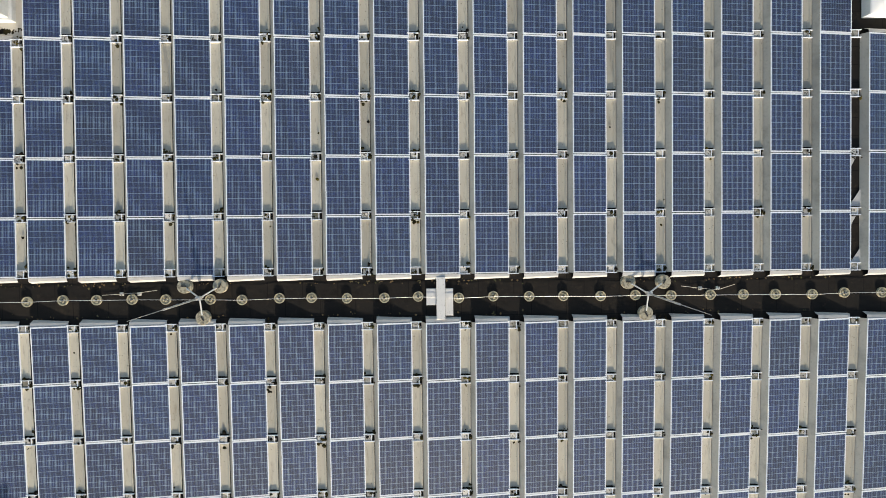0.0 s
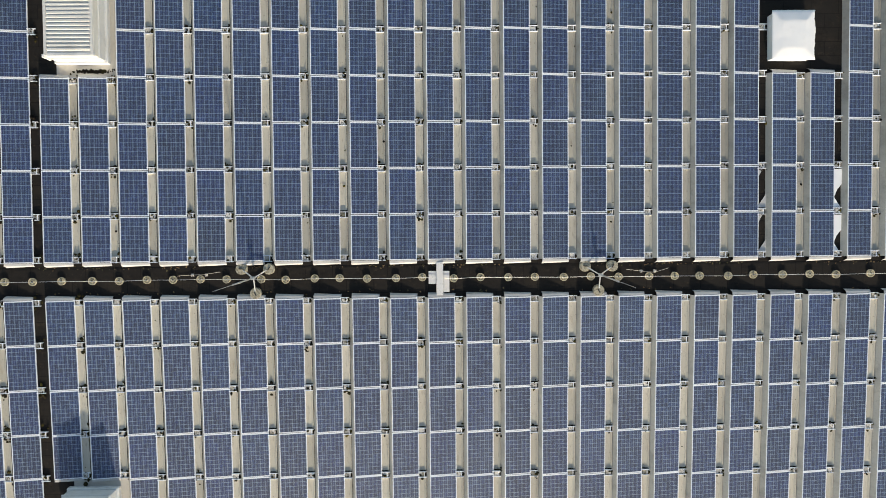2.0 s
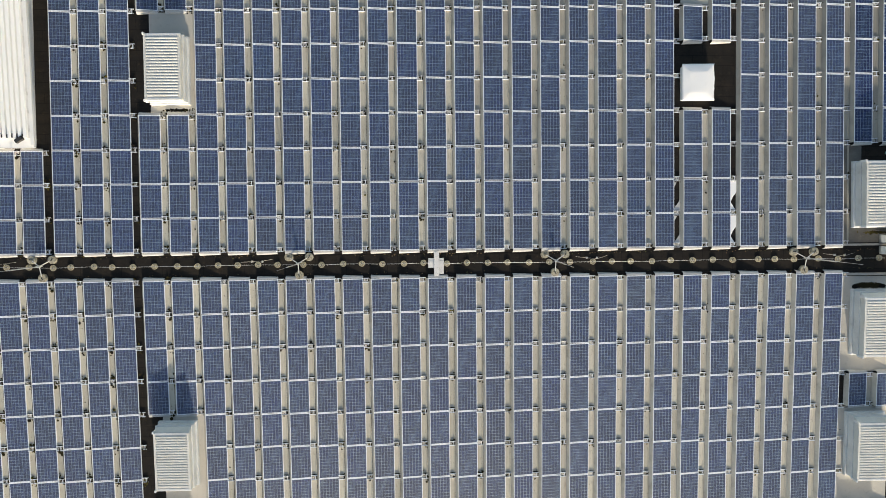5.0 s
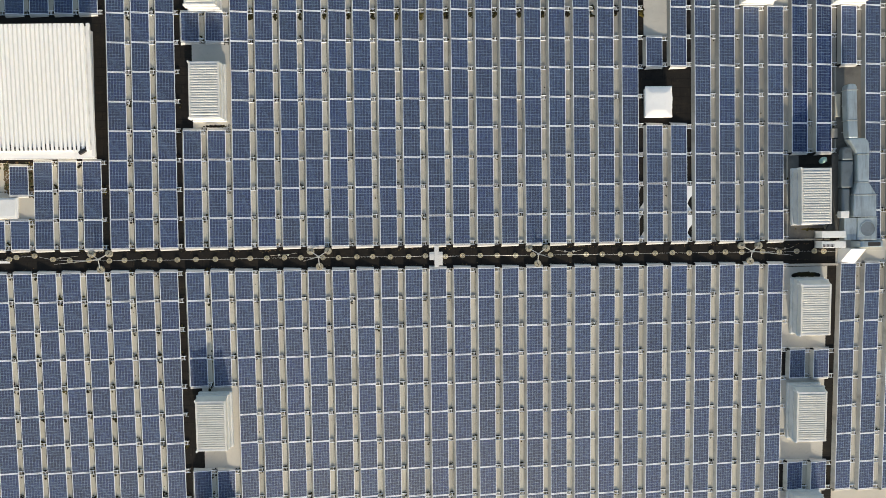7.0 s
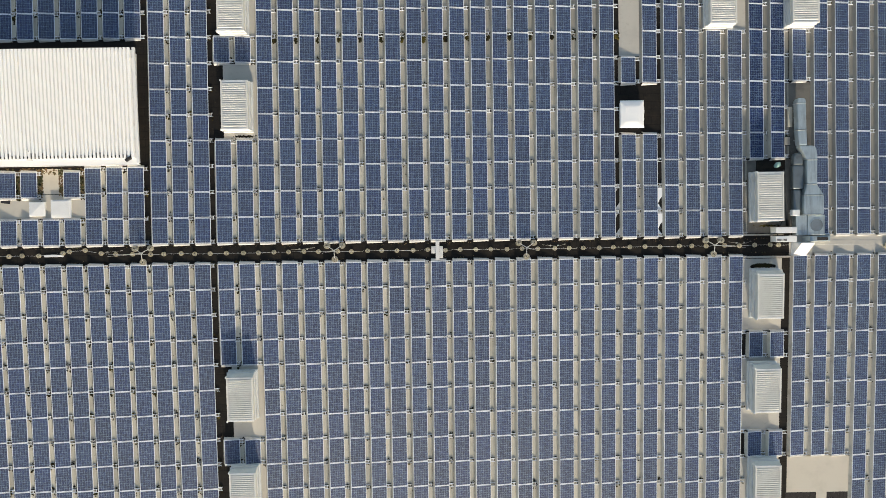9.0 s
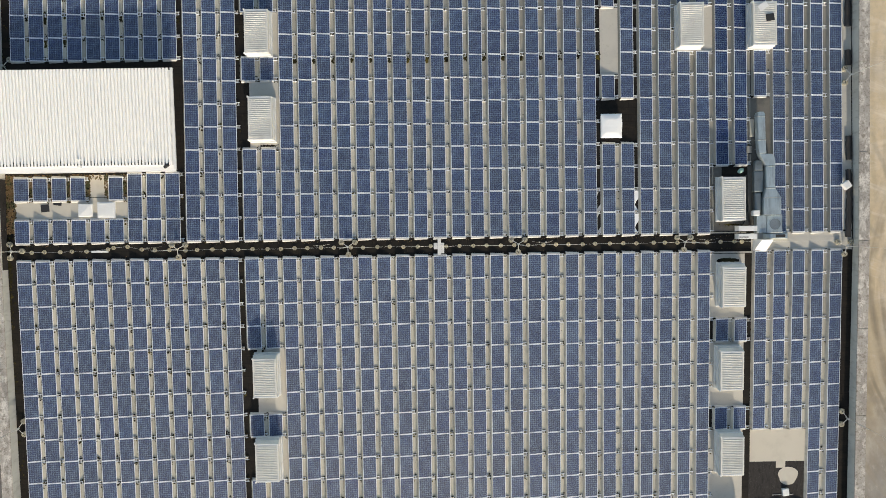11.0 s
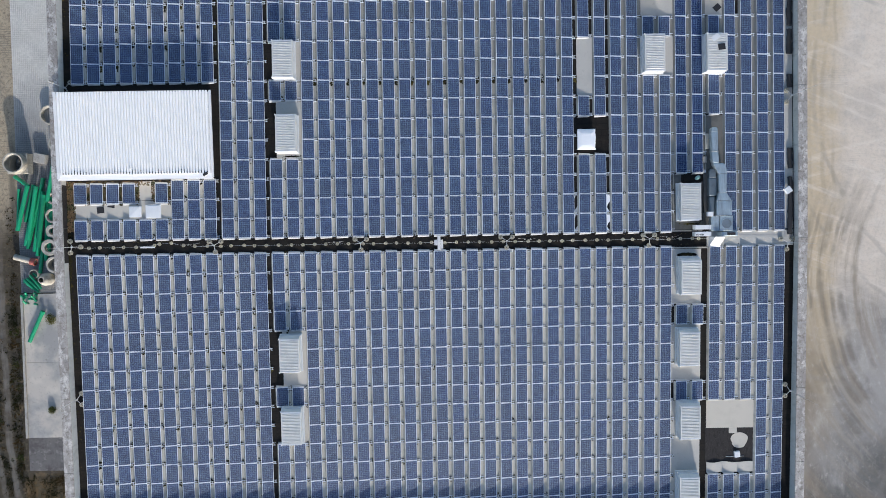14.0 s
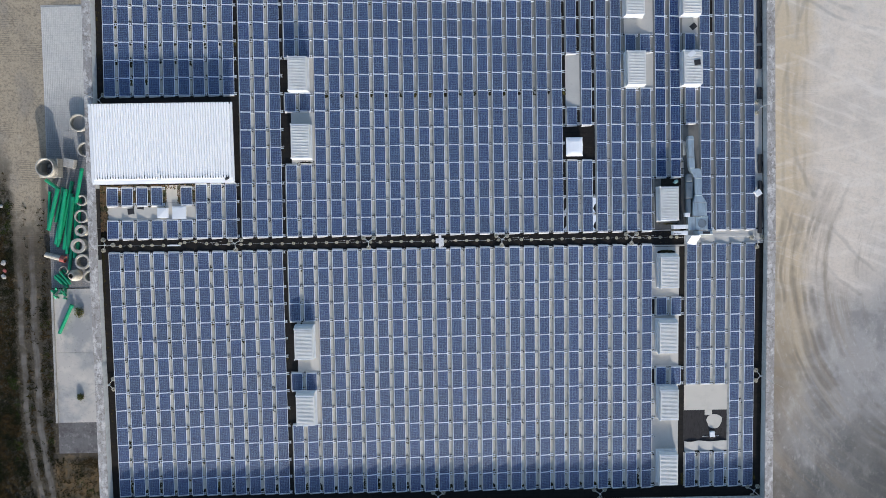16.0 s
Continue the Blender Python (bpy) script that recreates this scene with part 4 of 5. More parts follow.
for k in range(8):
    bm = bmesh.new()
    box(bm, SX1 - 0.20, SX1 - 0.15, SY0 + 0.7 + k * 0.85, SY0 + 0.86 + k * 0.85, SZ + 0.001, SZ + 0.03)
    part("fixing_strap", bm, STEEL, SH).matrix_basis = LEAN
bm = bmesh.new()
box(bm, -0.2, 0.2, -0.1, 0.1, 0, 0.16)
bevel(bm, 0.02, 1)
o = part("outlet_box", bm, DARK, SH, "dark outlet box")
o.matrix_basis = LEAN @ Matrix.Translation((SX1 - 0.62, SY0 + 0.33, SZ)) @ pose(0, 0, 0, 0, 0, 30)
bm = bmesh.new()
cone(bm, 0.05, 0.05, 0.22, Matrix.Identity(4), 10)
box(bm, -0.16, 0.16, -0.6, 0.0, -0.0, 0.09)
o = part("vent_stub", bm, WHITE, SH)
o.matrix_basis = LEAN @ Matrix.Translation((-0.25, SY0 + 0.9, SZ))

# white access boxes and dark mats on the felt beside the shed
for x, y, w, nm in ((-25.52, 3.06, 0.50, "a"), (-23.98, 3.07, 0.62, "b")):
    bx = thing("access_box", on_roof(x, y, 0.016), "white metal access box with a raised lid", "roof hatch", "white boxes by the shed")
    bm = bmesh.new()
    box(bm, -w, w, -w * 0.92, w * 0.92, 0, 0.12)
    part("body", bm, WHITE, bx)
    bm = bmesh.new()
    if nm == "a":
        wedge(bm, [(-w - 0.03, -w * 0.95, 0.12), (w + 0.03, -w * 0.95, 0.12), (w + 0.03, w * 0.95, 0.12), (-w - 0.03, w * 0.95, 0.12),
                   (-w, -w * 0.9, 0.20), (w, -w * 0.9, 0.16), (w, w * 0.9, 0.22), (-w, w * 0.9, 0.17)])
    else:
        box(bm, -w - 0.03, w + 0.03, -w * 0.95, w * 0.95, 0.12, 0.17)
        box(bm, -w + 0.10, w - 0.10, -w * 0.95 + 0.10, w * 0.95 - 0.10, 0.17, 0.20)
    bevel(bm, 0.012, 1)
    part("lid", bm, WHITE, bx)
for x, y, a in ((-28.55, 3.25, 5), (-27.62, 3.72, -8)):
    bm = bmesh.new()
    box(bm, -0.3, 0.3, -0.27, 0.27, 0, 0.03)
    ob = tagged(part("dark_mat", bm, DARK), "square dark rubber mat on light felt", "mat")
    ob.matrix_basis = on_roof(x, y, 0.017, a)

# ---------------------------------------------------------------- covered skylight
sk = thing("skylight", on_roof(13.10, 8.60, 0.0), "skylight upstand covered with a torn white tarpaulin", "skylight")
bm = bmesh.new()
box(bm, -0.70, 0.70, -0.80, 0.80, 0, 0.42)
part("upstand", bm, WHITE, sk)
bm = bmesh.new()
g = 22
rr = random.Random(3)
grid = {}
for i in range(g + 1):
    for j in range(g + 1):
        u, v = i / g * 2 - 1, j / g * 2 - 1
        x, y = u * 0.77, v * 0.88
        if i == g:
            x += 0.05 * noise.noise((y * 2.5, 7, 1)) + rr.uniform(-0.015, 0.015)
        d = max(abs(u), abs(v))
        z = 0.56 - 0.16 * max(0.0, d - 0.55) + 0.012 * noise.noise((x * 2, y * 2, 0)) + 0.007 * noise.noise((x * 7, y * 7, 2))
        grid[i, j] = bm.verts.new((x, y, z))
for i in range(g):
    for j in range(g):
        bm.faces.new((grid[i, j], grid[i + 1, j], grid[i + 1, j + 1], grid[i, j + 1]))
edge = [f for f in bm.faces]
ext = bmesh.ops.extrude_face_region(bm, geom=edge)
bmesh.ops.translate(bm, vec=(0, 0, -0.015), verts=[v for v in ext["geom"] if isinstance(v, bmesh.types.BMVert)])
part("tarpaulin", bm, TARP, sk, "crumpled white tarpaulin", smooth=True)

# torn white covers in two of the dark gaps
for gx, side in ((9 * COL - 0.10, 0), (11 * COL - 0.10, 1)):
    for r in (0, 1):
        y0 = LANE + r * ROW + 0.14
        bm = bmesh.new()
        if side:
            prism(bm, [(-0.31, 0.0), (-0.07, 0.0), (-0.30, 0.36), (-0.19, 0.62), (0.0, 0.86), (0.0, 1.38), (-0.31, 1.38)], 0, 0.012)
        else:
            prism(bm, [(-0.30, 0.0), (-0.01, 0.0), (-0.01, 0.52), (-0.12, 0.34), (-0.30, 0.08)], 0, 0.012)
            prism(bm, [(-0.31, 1.38), (-0.31, 1.10), (-0.16, 1.38)], 0, 0.012)
        ob = tagged(part("torn_gap_cover", bm, TARP if side else WHITE_PLATE), "torn white sheet lying in a dark gap between panels", "sheet")
        ob.matrix_basis = Matrix.Translation((gx, y0, skin(0, y0) + 0.02)) @ pose(0, 0, 0, -SLOPE)

# ---------------------------------------------------------------- duct work
DZ = skin(24, 3)
dm = Matrix.Translation((0, 0, DZ))
duct = thing("ventilation_duct", dm, "large galvanised ventilation duct with bends on the roof", "air duct")


def swept(bm, path, top, bottom):
    """A rectangular duct: stations (y, x0, x1), from bottom to top."""
    loops = []
    for y, x0, x1 in path:
        loops.append([bm.verts.new(c) for c in ((x0, y, bottom), (x1, y, bottom), (x1, y, top), (x0, y, top))])
    for a, b in zip(loops, loops[1:]):
        for i in range(4):
            bm.faces.new((a[i], a[(i + 1) % 4], b[(i + 1) % 4], b[i]))
    bm.faces.new(loops[0][::-1])
    bm.faces.new(loops[-1])


T1, B1 = 0.76, 0.22
for nm, path in (("duct_section", [(9.42, 23.66, 24.0), (9.30, 23.58, 24.1), (9.1, 23.56, 24.13)]), ("duct_section", [(9.09, 23.56, 24.13), (7.40, 23.62, 24.18)]),
                 ("duct_section", [(7.39, 23.62, 24.18), (6.60, 23.68, 24.22), (6.40, 23.72, 24.24)]), ("duct_section", [(6.39, 23.72, 24.6), (6.25, 23.78, 24.80), (5.8, 24.05, 24.88), (5.5, 24.20, 24.88)]),
                 ("duct_section", [(5.49, 24.20, 24.88), (3.92, 24.24, 24.88)]), ("duct_section", [(3.91, 24.22, 24.88), (3.22, 24.04, 25.32)]), ("duct_section", [(3.21, 24.04, 25.32), (1.96, 24.02, 25.34)])):
    bm = bmesh.new()
    swept(bm, path, T1, B1)
    bevel(bm, 0.09, 4)
    part(nm, bm, DUCT, duct, smooth=True)
for y, x0, x1 in ((9.095, 23.54, 24.15), (7.395, 23.60, 24.20), (5.495, 24.18, 24.90), (3.915, 24.21, 24.90), (3.215, 24.02, 25.34), (1.98, 24.0, 25.36)):
    bm = bmesh.new()
    box(bm, x0, x1, y - 0.010, y + 0.010, B1 - 0.02, T1 + 0.015)
    part("flange", bm, STEEL, duct)
for y in (8.3, 6.8, 4.6, 2.4):
    for x in ((23.75, 24.05) if y > 6 else (24.3, 24.7)):
        bm = bmesh.new()
        box(bm, x - 0.025, x + 0.025, y - 0.025, y + 0.025, 0.0, B1)
        part("duct_leg", bm, STEEL, duct)

# a darker zinc than the main duct's
DARK_DUCT = metal_sheet("dark_duct_zinc", (0.20, 0.235, 0.25), 0.38, 0.5, dirt=(0.09, 0.10, 0.11), amount=0.6).m
low = thing("return_duct", dm, "lower dark grey ventilation duct running beside a larger one", "air duct")
for path in ([(5.95, 23.62, 23.98), (5.75, 23.52, 24.08), (5.2, 23.50, 24.14)], [(5.18, 23.46, 24.18), (3.62, 23.46, 24.18)], [(3.60, 23.50, 24.0), (2.2, 23.50, 24.0)]):
    bm = bmesh.new()
    swept(bm, path, 0.5, 0.08)
    bevel(bm, 0.13, 4)
    part("duct_section", bm, DARK_DUCT, low, smooth=True)
for x in (23.6, 23.9):
    for y in (5.5, 2.6):
        bm = bmesh.new()
        box(bm, x - 0.02, x + 0.02, y - 0.02, y + 0.02, 0.0, 0.08)
        part("duct_leg", bm, STEEL, low)

INLET = metal_sheet("inlet_mesh", (0.27, 0.31, 0.33), 0.45, 0.6).m
fan = thing("fan_box", dm, "square galvanised fan box with a round grey inlet", "fan unit")
bm = bmesh.new()
box(bm, 24.40, 25.50, 0.64, 1.92, 0.0, 0.55)
bevel(bm, 0.02, 1)
part("casing", bm, DUCT, fan)
bm = bmesh.new()
pipe(bm, 0.44, 0.41, 0.03, Matrix.Translation((24.96, 1.28, 0.55)), 28)
part("inlet_ring", bm, DUCT, fan)
bm = bmesh.new()
cone(bm, 0.40, 0.40, 0.02, Matrix.Translation((24.96, 1.28, 0.552)), 28)
part("inlet", bm, INLET, fan, "grey inlet mesh")
bm = bmesh.new()
box(bm, 23.66, 24.38, 0.66, 1.92, 0.0, 0.5)
bevel(bm, 0.02, 1)
part("side_casing", bm, DUCT, fan)

hoodbox = thing("exhaust_hood", dm, "white sheet metal exhaust hood standing over the lane", "exhaust hood")
bm = bmesh.new()
wedge(bm, [(23.55, -0.80, 0.02), (24.50, -0.80, 0.02), (24.83, 0.20, 0.02), (23.58, 0.20, 0.02), (23.58, -0.78, 0.10), (24.48, -0.78, 0.10), (24.78, 0.16, 0.75), (23.94, 0.16, 0.75)])
bevel(bm, 0.015, 1)
part("sloped_face", bm, WHITE, hoodbox)
bm = bmesh.new()
wedge(bm, [(24.28, 0.20, 0.02), (26.18, 0.20, 0.02), (26.18, 0.60, 0.02), (24.28, 0.60, 0.02), (24.58, 0.24, 0.52), (25.88, 0.24, 0.52), (25.88, 0.58, 0.52), (24.58, 0.58, 0.52)])
bevel(bm, 0.012, 1)
part("body", bm, DUCT, hoodbox)
bm = bmesh.new()
box(bm, 25.03, 25.73, 0.30, 0.52, 0.523, 0.54)
part("opening", bm, DARK, hoodbox, "dark opening")

for k, y in enumerate((0.98, 0.42)):
    a = thing("condenser", on_roof(22.83, y, 0.0), "white outdoor air conditioning unit on a steel stand", "air conditioner", "air conditioning units")
    bm = bmesh.new()
    box(bm, -0.68, 0.68, -0.19, 0.19, 0.22, 0.85)
    bevel(bm, 0.025, 2)
    c = part("casing", bm, WHITE, a)
    if k:
        for j in range(9):
            bm = bmesh.new()
            box(bm, -0.62 + j * 0.075, -0.58 + j * 0.075, -0.13, 0.02, 0.851, 0.860)
            part("slot", bm, DARK, c)
    bm = bmesh.new()
    pipe(bm, 0.27, 0.24, 0.03, Matrix.Translation((0.3, -0.19, 0.54)) @ pose(0, 0, 0, 90), 20)
    part("fan_grille", bm, DARK, c)
    for x in (-0.58, 0.58):
        bm = bmesh.new()
        box(bm, x - 0.03, x + 0.03, -0.2, 0.2, 0.0, 0.22)
        part("foot", bm, STEEL, a)
bm = bmesh.new()
for i, (p, q) in enumerate((((22.95, 4.9), (22.95, 1.7)), ((23.02, 4.9), (23.02, 1.5)), ((22.95, 1.7), (22.7, 1.3)), ((22.55, 1.4), (22.55, 0.5)))):
    rod_between(bm, (p[0], p[1], skin(0, p[1]) + 0.3), (q[0], q[1], skin(0, q[1]) + 0.3), 0.03)
for y in (4.6, 3.2, 1.8):
    rod_between(bm, (22.98, y, skin(0, y)), (22.98, y, skin(0, y) + 0.3), 0.03)
tagged(part("refrigerant_lines", bm, DARK), "black insulated pipes running beside a vent", "pipes")
bm = bmesh.new()
box(bm, -0.24, 0.24, -0.19, 0.19, 0, 0.35)
bevel(bm, 0.02, 1)
ob = tagged(part("junction_box", bm, WHITE), "white junction box on black roof felt", "junction box")
ob.matrix_basis = on_roof(23.47, 2.1, 0.5)
bm = bmesh.new()
rod_between(bm, (0, 0, -0.5), (0, 0, 0.02), 0.04)
part("post", bm, STEEL, ob)
bm = bmesh.new()
box(bm, -0.18, 0.18, -0.26, 0.26, 0, 0.12)
ob = tagged(part("roof_hatch", bm, GREY_PLATE), "small grey hatch beside the duct", "hatch")
ob.matrix_basis = on_roof(23.30, 6.78, 0.018)
bm = bmesh.new()
box(bm, -0.24, 0.24, -0.32, 0.32, 0.0, 0.04)
part("hatch_frame", bm, DARK, ob, "black hatch frame")
bm = bmesh.new()
box(bm, -0.15, 0.15, -0.65, 0.65, 0, 0.10)
bevel(bm, 0.02, 1)
ob = tagged(part("timber_plank", bm, BEIGE), "pale board lying beside the duct", "board")
ob.matrix_basis = on_roof(23.52, 8.35, 0.018)
bm = bmesh.new()
rr = random.Random(8)
vs = bmesh.ops.create_icosphere(bm, subdivisions=2, radius=0.22)["verts"]
for v in vs:
    v.co = Vector((v.co.x * 1.2, v.co.y * 0.8, max(0, v.co.z * 0.5))) * (1 + 0.35 * noise.noise(v.co * 9))
m = Mat("pale_green_cloth", (0.30, 0.52, 0.45), 0.8)
m.mix(m.ramp(m.noise(9, 4), 0.4, 0.7), (0.48, 0.62, 0.56))
ob = tagged(part("cloth_bundle", bm, m.m, smooth=True), "pale green cloth bundle on black felt", "cloth")
ob.matrix_basis = on_roof(22.72, 5.25, 0.0, 30)
bm = bmesh.new()
box(bm, -1.3, 1.3, -0.05, 0.05, 0, 0.09)
ob = tagged(part("cable_tray", bm, GREY_PLATE), "grey metal cable tray beside the lane", "cable tray")
ob.matrix_basis = on_roof(21.75, 0.70, 0.0)
bm = bmesh.new()
box(bm, -1.55, 1.55, -0.06, 0.06, 0, 0.12)
ob = tagged(part("cable_tray", bm, GREY_PLATE), "grey metal cable tray beside the lane", "cable tray")
ob.matrix_basis = on_roof(21.98, -0.75, 0.0)

# ---------------------------------------------------------------- the lane: lightning conductor, discs, tripods
DISCS = [-29.62, -28.69, -27.52, -26.66, -25.58, -24.0, -23.58, -22.55, -21.52, -20.56, -19.47, -18.3, -17.44, -16.31, -15.43, -14.42, -13.36, -12.25,
         -11.27, -10.26, -9.31, -8.31, -7.36, -6.10, -5.21, -4.15, -3.24, -2.24, -1.18, -0.22, 0.93, 1.91, 2.93, 3.9, 4.96, 5.95, 6.97, 8.09, 9.03, 9.95,
         11.0, 11.92, 13.0, 14.0, 14.97, 16.24, 17.06, 18.0, 19.21, 20.18, 21.18, 22.21, 22.75]


def lane_disc():
    d = thing("conductor_holder", Matrix.Identity(4), "round cream plastic holder carrying a lightning wire", "wire holder", "holders along the lane")
    bm = bmesh.new()
    pipe(bm, 0.145, 0.118, 0.07, Matrix.Identity(4), 24)
    part("rim", bm, CREAM, d)
    bm = bmesh.new()
    cone(bm, 0.118, 0.118, 0.04, Matrix.Identity(4), 24)
    part("plate", bm, WEIGHT, d)
    bm = bmesh.new()
    for a in (20, 110):
        box(bm, -0.085, 0.085, -0.03, 0.03, 0.04, 0.062, pose(0, 0, 0, 0, 0, a))
    part("cross", bm, CREAM, d)
    bm = bmesh.new()
    cone(bm, 0.035, 0.022, 0.06, Matrix.Translation((0, 0, 0.062)), 12)
    part("clip", bm, DARK, d)
    return d


proto = lane_disc()
LZ = RIDGE - HI
rr = random.Random(21)
wire = []
for k, x in enumerate(DISCS):
    y = 0.02 + rr.uniform(-0.025, 0.025)
    if -24.7 < x < -21:
        y += 0.36 * (1 - abs(x + 22.9) / 2)
    mm = Matrix.Translation((x, y, LZ)) @ pose(0, 0, 0, 0, 0, rr.uniform(0, 360))
    if k == 0:
        proto.matrix_basis = mm
    else:
        copy_thing(proto, mm)
    wire.append((x, y, LZ + 0.135))


def cable(name, pts, radius, material, label, category):
    """A wire through the given places, as a tube with a slight sag."""
    cu = bpy.data.curves.new(name, "CURVE")
    cu.dimensions, cu.bevel_depth, cu.bevel_resolution = "3D", radius, 2
    sp = cu.splines.new("POLY")
    full = []
    for a, b in zip(pts, pts[1:]):
        for s in range(4):
            u = s / 4
            full.append(Vector(a).lerp(Vector(b), u) - Vector((0, 0, 0.05 * u * (1 - u))))
    full.append(Vector(pts[-1]))
    sp.points.add(len(full) - 1)
    for p, c in zip(sp.points, full):
        p.co = (*c, 1)
    cu.materials.append(material)
    return tagged(new(name, cu), label, category)


cable("lightning_wire", [(-31.1, 0.05, LZ + 0.12)] + wire + [(30.4, -0.02, LZ + 0.1)], 0.007, STEEL, "thin bare lightning wire along the roof ridge", "wire")


def tripod(x, y, turn, height=4.55, feet=(32, 148, 270)):
    t = thing("lightning_rod", on_roof(x, y, 0.0) @ pose(0, 0, 0, 0, 0, turn), "tall lightning rod on a tripod with concrete weights" if len(feet) == 3 else "tall lightning rod on two concrete weights beside the parapet", "lightning rod", "lightning rods on tripods")
    if len(feet) == 2:
        bm = bmesh.new()
        rod_between(bm, (0, 0, 0.36), (0, -0.27, 0.36), 0.018)
        part("wall_bracket", bm, STEEL, t)
    for a in feet:
        c, s = math.cos(radians(a)), math.sin(radians(a))
        bm = bmesh.new()
        cone(bm, 0.205, 0.205, 0.085, Matrix.Translation((0.58 * c, 0.58 * s, 0.0)), 26)
        cone(bm, 0.20, 0.20, 0.085, Matrix.Translation((0.59 * c, 0.58 * s, 0.088)), 26)
        bevel(bm, 0.012, 1)
        w = part("weight", bm, WEIGHT, t, "round concrete weight")
        bm = bmesh.new()
        box(bm, -0.07, 0.07, -0.018, 0.018, 0.175, 0.20, Matrix.Translation((0.60 * c, 0.60 * s, 0)) @ pose(0, 0, 0, 0, 0, a + 30))
        part("clamp", bm, DARK, w)
        bm = bmesh.new()
        rod_between(bm, (0.05 * c, 0.05 * s, 0.34), (0.50 * c, 0.50 * s, 0.19), 0.022)
        part("leg", bm, STEEL, t)
    bm = bmesh.new()
    rod_between(bm, (0, 0, 0.12), (0, 0, height * 0.60), 0.026)
    cone(bm, 0.055, 0.055, 0.14, Matrix.Translation((0, 0, 0.28)), 12)
    box(bm, -0.075, 0.075, -0.05, 0.05, 0.42, 0.50)
    part("mast", bm, STEEL, t)
    bm = bmesh.new()
    rod_between(bm, (0, 0, height * 0.60), (0, 0, height), 0.010, 0.006)
    part("rod", bm, STEEL, t)
    return t


t0 = tripod(-6.29, 0.10, 0)
for x, y, a in ((6.22, 0.10, 0), (18.45, 0.08, 0), (-18.78, 0.10, 0), (30.30, -0.42, 0), (-30.88, 0.13, 90), (-0.15, -24.55, 0), (15.4, -24.55, 0), (30.2, -24.5, 0)):
    copy_thing(t0, on_roof(x, y, 0.002) @ pose(0, 0, 0, 0, 0, a))
t1 = tripod(-31.15, 13.65, -90, feet=(32, 148))
for x, y, a in ((-31.15, -13.1, -90), (30.68, 12.1, 90), (30.68, -13.3, 90)):
    copy_thing(t1, on_roof(x, y, 0.002) @ pose(0, 0, 0, 0, 0, a))

# a crossing plate in the lane
cp = thing("lane_crossing", Matrix.Translation((0.42, 0.0, LZ + 0.003)), "pale concrete crossing plate set across the dark lane", "walkway plate")
for nm, a in (("beam", (-0.125, 0.125, -0.60, 0.60, 0.16)), ("side_plate", (-0.41, -0.128, -0.20, 0.27, 0.08)), ("side_plate", (0.128, 0.35, -0.50, 0.27, 0.08))):
    bm = bmesh.new()
    box(bm, a[0], a[1], a[2], a[3], 0, a[4])
    bevel(bm, 0.008, 1)
    part(nm, bm, PALE_CONCRETE, cp)
# short loose leads and clamps beside the tripods
for x, s in ((-8.4, 1), (8.0, -1), (-20.9, 1), (20.2, -1)):
    lead = cable("loose_lead", [(x - 0.75, 0.22 - 0.05 * s, LZ + 0.03), (x - 0.2, 0.20, LZ + 0.05), (x + 0.3, 0.19 + 0.04 * s, LZ + 0.04), (x + 0.8, 0.30, LZ + 0.03)], 0.007, GREY_PLATE, "short loose lead with two clamps in the lane", "wire")
    for dx in (-0.2, 0.3):
        bm = bmesh.new()
        box(bm, x + dx - 0.05, x + dx + 0.05, 0.15, 0.25, LZ + 0.001, LZ + 0.07)
        bevel(bm, 0.01, 1)
        tagged(part("wire_clamp", bm, BALLAST), "small square wire clamp block", "clamp", "wire clamps in the lane")
bm = bmesh.new()
box(bm, -0.62, 0.62, -0.07, 0.07, 0, 0.06)
bevel(bm, 0.01, 1)
ob = tagged(part("loose_channel", bm, WHITE), "short white cable channel lying in the lane", "cable channel")
ob.matrix_basis = Matrix.Translation((-24.6, 0.0, LZ + 0.002))
# black mats and a pale box along the far parapet
for y, l, w in ((22.0, 5.0, 0.42), (18.85, 1.5, 0.5), (16.75, 2.1, 0.52), (13.4, 1.1, 0.5), (6.8, 1.75, 0.5), (4.6, 1.2, 0.48), (2.1, 3.7, 0.5)):
    bm = bmesh.new()
    n = max(6, int(l * 7))
    loops = []
    for i in range(n + 1):
        yy = -l / 2 + l * i / n
        loop = []
        for q in range(10):
            ang = math.pi * 2 * q / 10
            u = Vector((math.cos(ang), math.sin(ang), 0)) * (1 + 0.28 * noise.noise((math.cos(ang) * 1.5, math.sin(ang) * 1.5, yy * 2.2 + y)))
            loop.append(bm.verts.new((u.x * w * 0.46, yy + 0.04 * noise.noise((q, yy, y)), max(0.0, 0.10 + u.y * 0.10))))
        loops.append(loop)
    for p, q in zip(loops, loops[1:]):
        for k in range(10):
            bm.faces.new((p[k], p[(k + 1) % 10], q[(k + 1) % 10], q[k]))
    bm.faces.new(loops[0][::-1])
    bm.faces.new(loops[-1])
    ob = tagged(part("felt_roll", bm, DARK), "black folded roofing felt beside the parapet", "roofing felt", "black felt pieces along the parapet")
    ob.matrix_basis = on_roof(30.62, y, 0.017, random.Random(int(y * 10)).uniform(-2, 2))
bm = bmesh.new()
box(bm, -0.27, 0.27, -0.27, 0.27, 0, 0.3)
bevel(bm, 0.02, 1)
ob = tagged(part("pale_box", bm, WHITE), "pale square box near the parapet", "box")
ob.matrix_basis = on_roof(30.28, 4.05, 0.23, 35)

# ---------------------------------------------------------------- moss, leaves and dirt
rr = random.Random(77)
bm = bmesh.new()


